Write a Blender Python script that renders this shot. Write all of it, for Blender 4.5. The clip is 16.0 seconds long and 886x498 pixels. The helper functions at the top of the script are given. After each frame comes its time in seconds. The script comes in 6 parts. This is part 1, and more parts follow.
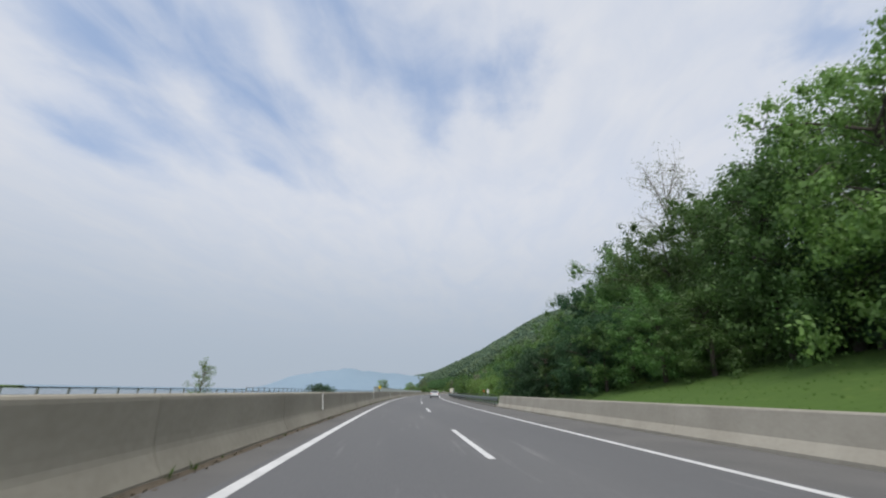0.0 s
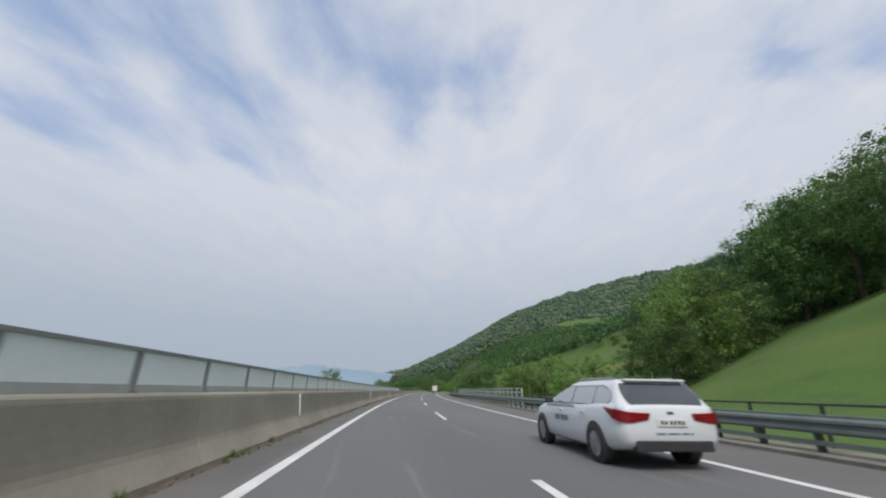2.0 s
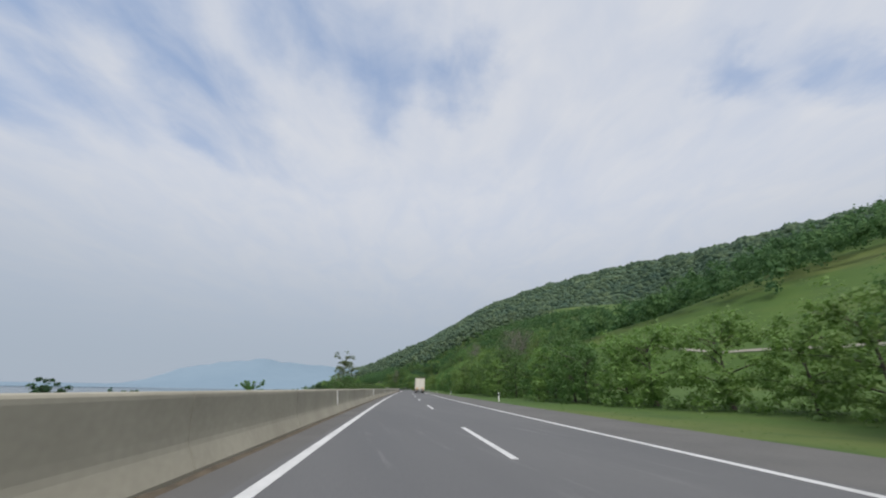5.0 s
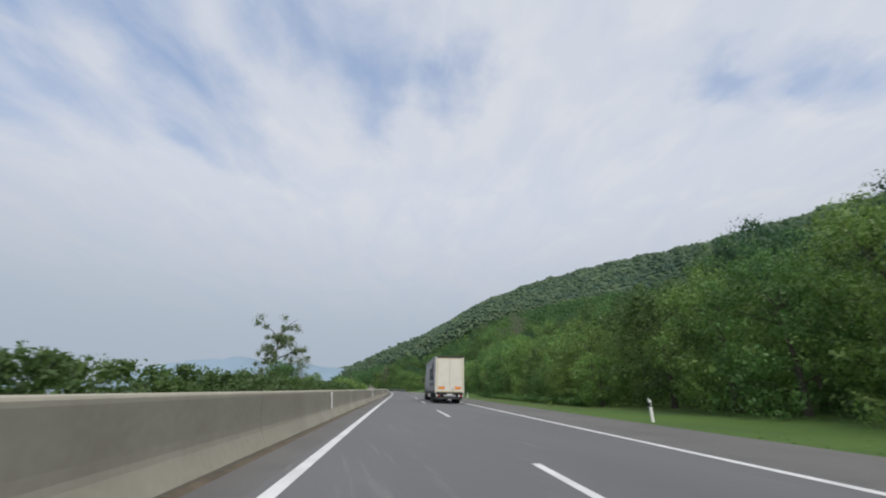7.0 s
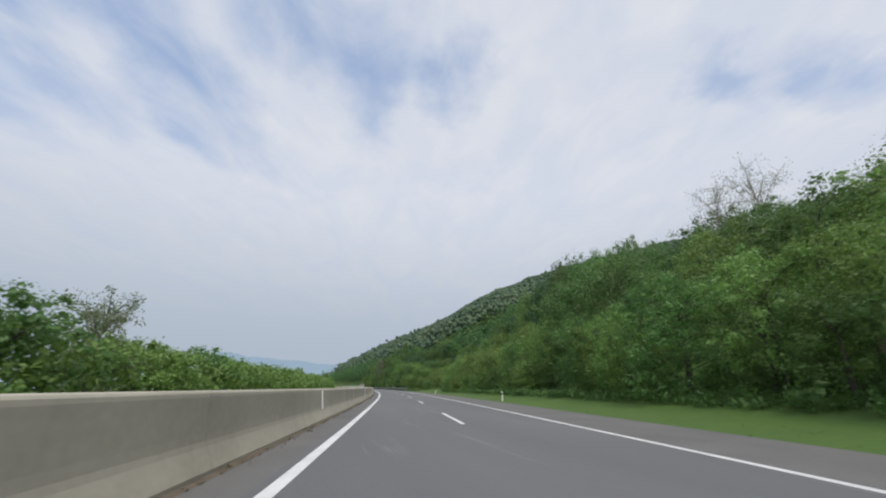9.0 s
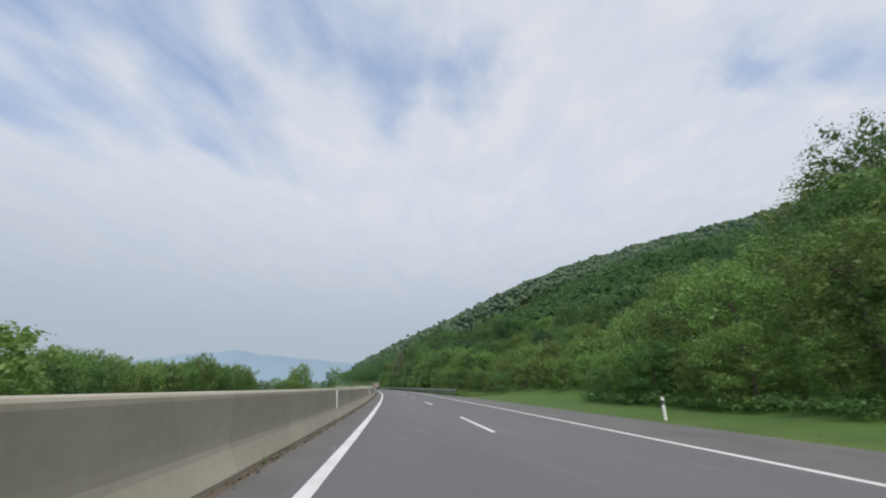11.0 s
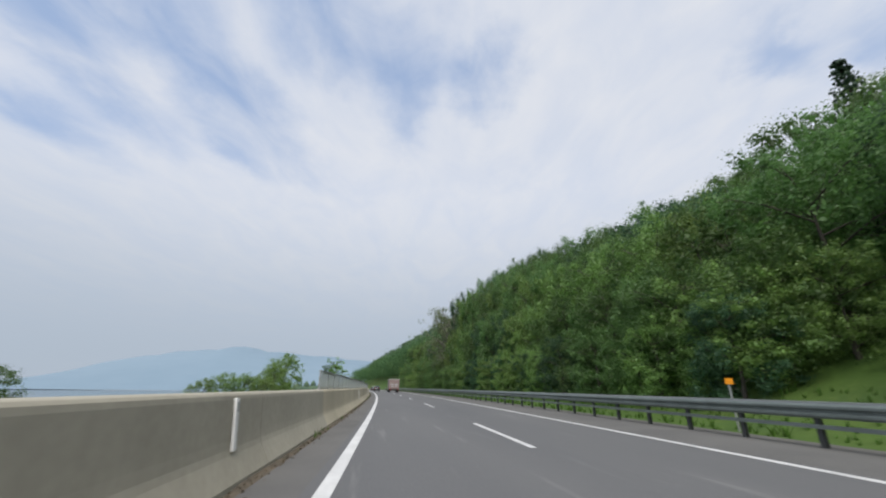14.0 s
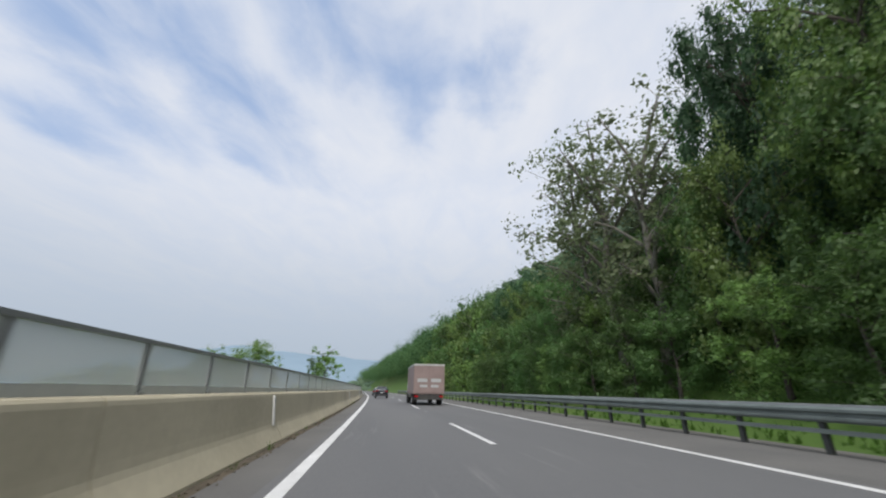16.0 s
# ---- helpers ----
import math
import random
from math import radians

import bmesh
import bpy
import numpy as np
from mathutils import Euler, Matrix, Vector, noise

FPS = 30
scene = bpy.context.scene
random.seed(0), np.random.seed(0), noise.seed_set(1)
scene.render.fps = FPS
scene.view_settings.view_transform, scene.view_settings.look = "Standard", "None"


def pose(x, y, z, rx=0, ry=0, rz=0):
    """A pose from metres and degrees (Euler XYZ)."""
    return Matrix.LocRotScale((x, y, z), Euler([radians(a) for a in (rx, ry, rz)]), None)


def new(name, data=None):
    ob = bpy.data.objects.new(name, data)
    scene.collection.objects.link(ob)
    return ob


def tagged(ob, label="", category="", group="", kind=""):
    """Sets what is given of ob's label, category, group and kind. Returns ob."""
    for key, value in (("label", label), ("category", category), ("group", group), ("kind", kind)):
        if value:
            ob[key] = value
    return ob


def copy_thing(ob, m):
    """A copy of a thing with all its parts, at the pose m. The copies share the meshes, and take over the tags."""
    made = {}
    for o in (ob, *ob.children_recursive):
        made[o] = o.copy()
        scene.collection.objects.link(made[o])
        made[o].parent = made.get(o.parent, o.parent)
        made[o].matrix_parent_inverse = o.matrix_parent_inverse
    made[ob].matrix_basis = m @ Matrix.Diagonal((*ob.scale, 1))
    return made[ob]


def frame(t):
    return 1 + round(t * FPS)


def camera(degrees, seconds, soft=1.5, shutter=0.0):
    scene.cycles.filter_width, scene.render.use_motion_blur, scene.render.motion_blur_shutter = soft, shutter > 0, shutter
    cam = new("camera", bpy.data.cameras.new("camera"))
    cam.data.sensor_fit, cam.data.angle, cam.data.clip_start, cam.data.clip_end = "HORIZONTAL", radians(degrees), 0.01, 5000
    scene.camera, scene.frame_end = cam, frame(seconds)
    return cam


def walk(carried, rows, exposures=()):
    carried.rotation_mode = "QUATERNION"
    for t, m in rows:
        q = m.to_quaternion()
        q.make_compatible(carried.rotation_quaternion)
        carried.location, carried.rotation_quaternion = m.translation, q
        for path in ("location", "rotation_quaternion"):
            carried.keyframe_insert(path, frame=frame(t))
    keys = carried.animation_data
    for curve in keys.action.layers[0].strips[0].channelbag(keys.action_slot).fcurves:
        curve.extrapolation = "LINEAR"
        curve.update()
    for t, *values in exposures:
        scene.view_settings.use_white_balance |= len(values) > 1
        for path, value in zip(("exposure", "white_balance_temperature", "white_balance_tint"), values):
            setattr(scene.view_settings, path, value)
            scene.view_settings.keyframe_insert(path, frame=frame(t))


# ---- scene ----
# The motorway runs along s (metres), with n to the right of the left edge line.
# Bearings are degrees clockwise from +y.
BEARING = [(-300, -18), (-100, -6.0), (0, 0.0), (80, 4.6), (154, 8.3), (249, 10.4), (323, 11.2), (379, 9.6), (433, 7.0),
           (510, 4.0), (590, 0.8), (720, -3.0), (1400, -12.0), (2600, -12.0)]
S0, S1 = -300.0, 2600.0
S_TAB = np.arange(S0, S1 + 0.5, 1.0)
B_TAB = np.interp(S_TAB, [b[0] for b in BEARING], [b[1] for b in BEARING])
B_TAB = np.convolve(np.pad(B_TAB, 20, mode="edge"), np.ones(41) / 41, mode="valid")
X_TAB = np.concatenate(([0.0], np.cumsum(np.sin(np.radians((B_TAB[1:] + B_TAB[:-1]) / 2)))))
Y_TAB = np.concatenate(([0.0], np.cumsum(np.cos(np.radians((B_TAB[1:] + B_TAB[:-1]) / 2)))))
X_TAB -= np.interp(0, S_TAB, X_TAB)
Y_TAB -= np.interp(0, S_TAB, Y_TAB)


def bearing(s):
    return float(np.interp(s, S_TAB, B_TAB))


def road(s, n=0.0, z=0.0):
    """The place at s metres along, n to the right of the left edge line."""
    b = radians(bearing(s))
    return Vector((float(np.interp(s, S_TAB, X_TAB)) + n * math.cos(b), float(np.interp(s, S_TAB, Y_TAB)) - n * math.sin(b), z))


def on_road(s, n=0.0, z=0.0, turn=0.0, scale=1.0):
    """A pose whose y runs along the road and x to its right."""
    p = road(s, n, z)
    return pose(p.x, p.y, p.z, 0, 0, -bearing(s) + turn) @ Matrix.Diagonal((scale, scale, scale, 1))


def along(x, y):
    """Roughly s and n of a place in the plan."""
    s = np.interp(y, Y_TAB, S_TAB)
    n = (x - np.interp(s, S_TAB, X_TAB)) * np.cos(np.radians(np.interp(s, S_TAB, B_TAB)))
    s = s + n * np.sin(np.radians(np.interp(s, S_TAB, B_TAB)))
    return s, n


# ---- camera ----
EYE = 1.146
# seconds, s, n, degrees to the right of the road, tilt up, lean
DRIVE = [
    (0.00, 0.0, 1.95, 6.20, 20.72, 1.00),
    (0.50, 19.3, 1.80, 6.70, 20.68, 0.99),
    (1.00, 38.6, 1.81, 6.45, 20.64, 0.99),
    (1.50, 58.0, 1.82, 6.20, 20.60, 0.98),
    (2.00, 77.3, 1.78, 6.10, 20.55, 0.97),
    (2.50, 96.6, 1.74, 6.00, 20.50, 0.97),
    (3.00, 115.9, 1.74, 6.22, 20.45, 0.96),
    (3.50, 135.3, 1.74, 6.45, 20.40, 0.96),
    (4.00, 154.6, 1.73, 6.35, 20.32, 0.95),
    (5.25, 201.8, 1.58, 6.15, 20.31, 0.92),
    (6.50, 249.0, 1.43, 5.95, 20.30, 0.90),
    (7.00, 267.6, 1.38, 6.12, 20.40, 0.89),
    (7.50, 286.1, 1.38, 6.11, 20.41, 0.88),
    (8.00, 304.7, 1.37, 6.10, 20.42, 0.87),
    (8.50, 323.2, 1.41, 6.30, 20.30, 0.86),
    (9.00, 341.8, 1.37, 6.28, 20.17, 0.85),
    (10.25, 387.1, 1.14, 6.13, 20.16, 0.82),
    (11.50, 432.5, 0.90, 5.98, 20.16, 0.79),
    (12.00, 450.7, 0.80, 6.14, 20.20, 0.78),
    (12.50, 468.8, 0.71, 6.30, 20.25, 0.77),
    (13.00, 487.0, 0.70, 6.60, 20.23, 0.76),
    (13.50, 504.2, 0.69, 6.90, 20.22, 0.75),
    (14.00, 521.3, 0.68, 7.20, 20.20, 0.74),
    (14.50, 538.5, 0.85, 7.40, 20.30, 0.73),
    (15.00, 555.7, 0.94, 7.67, 20.36, 0.72),
    (15.50, 572.8, 1.04, 7.93, 20.42, 0.71),
    (16.00, 590.0, 1.13, 8.20, 20.48, 0.70),]


def eye_at(s, n, yaw, tilt, lean):
    p = road(s, n, EYE)
    return pose(p.x, p.y, p.z, 90 + tilt, 0, -(bearing(s) + yaw)) @ pose(0, 0, 0, 0, 0, lean)


cam = camera(99.0, 16.0, soft=2.1, shutter=0.06)
walk(cam, [(t, eye_at(s, n, yaw, tilt, lean)) for t, s, n, yaw, tilt, lean in DRIVE],
     exposures=[(0, -0.1), (1.5, -0.14), (2.5, -0.19), (4.0, -0.2), (7.0, -0.16), (9.0, -0.09), (11.5, -0.1), (13.0, -0.1), (14.5, -0.01), (16.0, 0.02)])

# ---- light ----
world = bpy.data.worlds.new("sky")
scene.world = world
world.use_nodes = True
wn, wl = world.node_tree.nodes, world.node_tree.links
wn.clear()


def wnode(kind, **inputs):
    nd = wn.new(kind)
    for k, v in inputs.items():
        nd.inputs[k].default_value = v
    return nd


SUN_UP, SUN_AT = 50.0, 190.0
tc = wn.new("ShaderNodeTexCoord")
sep = wn.new("ShaderNodeSeparateXYZ")
wl.new(tc.outputs["Generated"], sep.inputs[0])


def wmath(op, a, b=None, c=None):
    nd = wn.new("ShaderNodeMath")
    nd.operation = op
    for i, v in enumerate((a, b, c)):
        if v is None:
            continue
        if isinstance(v, (int, float)):
            nd.inputs[i].default_value = v
        else:
            wl.new(v, nd.inputs[i])
    return nd.outputs[0]


# a high sheet of cloud, its streaks along the valley
up = wmath("MAXIMUM", sep.outputs[2], 0.0)
den = wmath("ADD", up, 0.10)
cu, cv = wmath("DIVIDE", sep.outputs[0], den), wmath("DIVIDE", sep.outputs[1], den)
comb = wn.new("ShaderNodeCombineXYZ")
wl.new(cu, comb.inputs[0])
wl.new(cv, comb.inputs[1])
turned = wn.new("ShaderNodeMapping")
turned.inputs["Rotation"].default_value = (0, 0, radians(12))
wl.new(comb.outputs[0], turned.inputs[0])


def cloud(scale, stretch, detail, lo, hi, shift, distort=0.6):
    mp = wn.new("ShaderNodeMapping")
    mp.inputs["Scale"].default_value = (1, stretch, 1)
    mp.inputs["Location"].default_value = shift
    wl.new(turned.outputs[0], mp.inputs[0])
    nz = wnode("ShaderNodeTexNoise", Scale=scale, Detail=detail, Roughness=0.55, Distortion=distort)
    wl.new(mp.outputs[0], nz.inputs[0])
    mr = wnode("ShaderNodeMapRange", **{"From Min": lo, "From Max": hi})
    mr.interpolation_type = "SMOOTHSTEP"
    wl.new(nz.outputs[0], mr.inputs[0])
    return mr.outputs[0]


broad = cloud(1.5, 0.62, 4, 0.36, 0.60, (3.4, 1.2, 0), 0.35)
streak = cloud(3.6, 0.52, 5, 0.26, 0.74, (0.3, 2.0, 0), 0.9)
comb_fine = cloud(9.0, 0.42, 4, 0.26, 0.76, (1.7, 0.4, 0), 0.7)
wisp = wmath("MULTIPLY_ADD", streak, 0.72, wmath("MULTIPLY", comb_fine, 0.28))
warp = wnode("ShaderNodeTexNoise", Scale=3.2, Detail=5.0, Roughness=0.6)
wl.new(turned.outputs[0], warp.inputs[0])
shift = wn.new("ShaderNodeVectorMath")
shift.operation = "MULTIPLY_ADD"
shift.inputs[1].default_value, shift.inputs[2].default_value = (0.30, 0.42, 0), (-0.15, -0.21, 0)
wl.new(warp.outputs["Color"], shift.inputs[0])
ragged_uv = wn.new("ShaderNodeVectorMath")
wl.new(comb.outputs[0], ragged_uv.inputs[0])
wl.new(shift.outputs[0], ragged_uv.inputs[1])
# thin places in the sheet: east, north, half widths, turn, depth
THIN = [(0.27, 0.86, 0.085, 0.11, 0, 0.95), (0.0, 0.83, 0.15, 0.17, 0, 0.85), (0.06, 1.06, 0.07, 0.14, 0, 0.5), (-0.20, 0.78, 0.10, 0.16, 0, 0.6), (-0.46, 1.14, 0.12, 0.36, -21, 0.95),
        (-0.86, 1.08, 0.10, 0.30, -14, 0.7), (-1.09, 1.28, 0.10, 0.18, -20, 0.8), (-0.72, 0.80, 0.16, 0.15, 0, 0.9), (-0.58, 1.34, 0.06, 0.20, -24, 0.6), (1.03, 0.56, 0.14, 0.07, 12, 0.7), (1.28, 0.47, 0.16, 0.07, 16, 0.75), (-0.45, 0.55, 0.35, 0.18, 0, 0.6)]
thin = None
for east, north, half_u, half_v, turn, depth in THIN:
    mp = wn.new("ShaderNodeMapping")
    mp.vector_type = "TEXTURE"
    mp.inputs["Location"].default_value, mp.inputs["Rotation"].default_value, mp.inputs["Scale"].default_value = (east, north, 0), (0, 0, radians(turn)), (half_u, half_v, 1)
    wl.new(ragged_uv.outputs[0], mp.inputs[0])
    ln = wn.new("ShaderNodeVectorMath")
    ln.operation = "LENGTH"
    wl.new(mp.outputs[0], ln.inputs[0])
    mr = wnode("ShaderNodeMapRange", **{"From Min": 0.05, "From Max": 1.9, "To Min": depth, "To Max": 0.0})
    mr.interpolation_type = "SMOOTHSTEP"
    wl.new(ln.outputs["Value"], mr.inputs[0])
    thin = mr.outputs[0] if thin is None else wmath("ADD", thin, mr.outputs[0])
# behind, the sheet thins by chance
rear = wnode("ShaderNodeMapRange", **{"From Min": -0.3, "From Max": 0.4, "To Min": 0.7, "To Max": 0.0})
wl.new(cv, rear.inputs[0])
thin = wmath("MULTIPLY_ADD", wmath("SUBTRACT", 1.0, broad), rear.outputs[0], thin)
hole = wmath("MINIMUM", wmath("MULTIPLY", thin, wmath("SUBTRACT", 1.25, wmath("MULTIPLY", wisp, 0.75))), 1.0)
low = wnode("ShaderNodeMapRange", **{"From Min": 0.26, "From Max": 0.64, "To Min": 1.0, "To Max": 0.0})
low.interpolation_type = "SMOOTHSTEP"
wl.new(sep.outputs[2], low.inputs[0])
cover = wmath("SUBTRACT", 0.985, wmath("ADD", wmath("MULTIPLY", hole, 0.26), wmath("MULTIPLY", wmath("SUBTRACT", 1.0, wisp), wmath("MULTIPLY_ADD", low.outputs[0], -0.05, 0.06))))
sky = wn.new("ShaderNodeTexSky")
sky.sky_type, sky.sun_disc = "NISHITA", False
sky.sun_elevation, sky.sun_rotation = radians(SUN_UP), radians(SUN_AT)
sky.dust_density, sky.air_density, sky.ozone_density = 0.5, 1.1, 2.5
blue = wnode("ShaderNodeBackground", Strength=0.15)
wl.new(sky.outputs[0], blue.inputs[0])
grey = wn.new("ShaderNodeMix")
grey.data_type = "RGBA"
grey.inputs[6].default_value, grey.inputs[7].default_value = (0.44, 0.51, 0.605, 1), (0.70, 0.76, 0.855, 1)
veil = wn.new("ShaderNodeMix")
veil.data_type = "RGBA"
veil.inputs[6].default_value, veil.inputs[7].default_value = (0.40, 0.55, 0.84, 1), (0.795, 0.815, 0.865, 1)
wl.new(wmath("MAXIMUM", wmath("SUBTRACT", wmath("MULTIPLY_ADD", wisp, 0.26, 0.72), wmath("MULTIPLY", hole, 0.60)), 0.0), veil.inputs[0])
wl.new(veil.outputs[2], grey.inputs[7])
shade = wnode("ShaderNodeMapRange", **{"From Min": 0.02, "From Max": 0.5})
shade.interpolation_type = "SMOOTHSTEP"
wl.new(sep.outputs[2], shade.inputs[0])
wl.new(shade.outputs[0], grey.inputs[0])
white = wnode("ShaderNodeBackground", Strength=1.0)
wl.new(grey.outputs[2], white.inputs[0])
both = wn.new("ShaderNodeMixShader")
wl.new(cover, both.inputs[0])
wl.new(blue.outputs[0], both.inputs[1])
wl.new(white.outputs[0], both.inputs[2])
wout = wn.new("ShaderNodeOutputWorld")
wl.new(both.outputs[0], wout.inputs[0])

sun = new("sun", bpy.data.lights.new("sun", "SUN"))
sun.data.energy, sun.data.angle, sun.data.color = 3.2, radians(30), (1.0, 0.95, 0.88)
sun.matrix_world = pose(0, 0, 60, 90 - SUN_UP, 0, 180 - SUN_AT)
scene.view_settings.exposure = 0.0

# ---- materials ----


def material(name, base, rough=0.8, second=None, scale=4.0, bump=0.0, bump_scale=40.0, metal=0.0, fine=None, vary=0.0, leaf=0.0, spec=0.5, stretch=None, island=0.0, coat=0.0):
    """A surface of two colours mixed by noise at two scales, with fine relief."""
    m = bpy.data.materials.new(name)
    m.use_nodes = True
    nt = m.node_tree
    nd, lk = nt.nodes, nt.links
    bsdf = nd["Principled BSDF"]
    bsdf.inputs["Roughness"].default_value, bsdf.inputs["Metallic"].default_value = rough, metal
    bsdf.inputs["Specular IOR Level"].default_value = spec
    bsdf.inputs["Coat Weight"].default_value = coat
    co = nd.new("ShaderNodeTexCoord").outputs["Object"]
    if stretch:
        mp = nd.new("ShaderNodeMapping")
        mp.inputs["Scale"].default_value = stretch
        lk.new(co, mp.inputs[0])
        co = mp.outputs[0]
    second = second or tuple(c * 0.75 for c in base)
    n1 = nd.new("ShaderNodeTexNoise")
    n1.inputs["Scale"].default_value, n1.inputs["Detail"].default_value = scale, 6
    lk.new(co, n1.inputs[0])
    n2 = nd.new("ShaderNodeTexNoise")
    n2.inputs["Scale"].default_value, n2.inputs["Detail"].default_value = fine or scale * 9, 3
    lk.new(co, n2.inputs[0])
    mean = nd.new("ShaderNodeMath")
    mean.operation = "MULTIPLY_ADD"
    lk.new(n2.outputs[0], mean.inputs[0])
    mean.inputs[1].default_value = 0.45
    lk.new(n1.outputs[0], mean.inputs[2])
    mr = nd.new("ShaderNodeMapRange")
    mr.inputs["From Min"].default_value, mr.inputs["From Max"].default_value = 0.48, 0.98
    lk.new(mean.outputs[0], mr.inputs[0])
    mix = nd.new("ShaderNodeMix")
    mix.data_type = "RGBA"
    mix.inputs[6].default_value, mix.inputs[7].default_value = (*base, 1), (*second, 1)
    lk.new(mr.outputs[0], mix.inputs[0])
    colour = mix.outputs[2]
    if vary or island:
        hsv = nd.new("ShaderNodeHueSaturation")
        lk.new(colour, hsv.inputs["Color"])
        src = nd.new("ShaderNodeObjectInfo").outputs["Random"]
        v = nd.new("ShaderNodeMapRange")
        v.inputs["To Min"].default_value, v.inputs["To Max"].default_value = 1 - vary, 1 + vary
        lk.new(src, v.inputs[0])
        val = v.outputs[0]
        if island:
            g = nd.new("ShaderNodeNewGeometry").outputs["Random Per Island"]
            v2 = nd.new("ShaderNodeMapRange")
            v2.inputs["To Min"].default_value, v2.inputs["To Max"].default_value = 1 - island, 1 + island
            lk.new(g, v2.inputs[0])
            mu = nd.new("ShaderNodeMath")
            mu.operation = "MULTIPLY"
            lk.new(val, mu.inputs[0])
            lk.new(v2.outputs[0], mu.inputs[1])
            val = mu.outputs[0]
            h2 = nd.new("ShaderNodeMapRange")
            h2.inputs["To Min"].default_value, h2.inputs["To Max"].default_value = 0.5 - 0.012, 0.5 + 0.012
            lk.new(src, h2.inputs[0])
            lk.new(h2.outputs[0], hsv.inputs["Hue"])
        lk.new(val, hsv.inputs["Value"])
        colour = hsv.outputs[0]
    lk.new(colour, bsdf.inputs["Base Color"])
    if bump:
        bn = nd.new("ShaderNodeTexNoise")
        bn.inputs["Scale"].default_value, bn.inputs["Detail"].default_value = bump_scale, 5
        lk.new(co, bn.inputs[0])
        bp = nd.new("ShaderNodeBump")
        bp.inputs["Strength"].default_value, bp.inputs["Distance"].default_value = bump, 0.02
        lk.new(bn.outputs[0], bp.inputs["Height"])
        lk.new(bp.outputs[0], bsdf.inputs["Normal"])
    if leaf:
        tr = nd.new("ShaderNodeBsdfTranslucent")
        lk.new(colour, tr.inputs[0])
        ms = nd.new("ShaderNodeMixShader")
        ms.inputs[0].default_value = leaf
        lk.new(bsdf.outputs[0], ms.inputs[1])
        lk.new(tr.outputs[0], ms.inputs[2])
        lk.new(ms.outputs[0], nd["Material Output"].inputs[0])
    return m


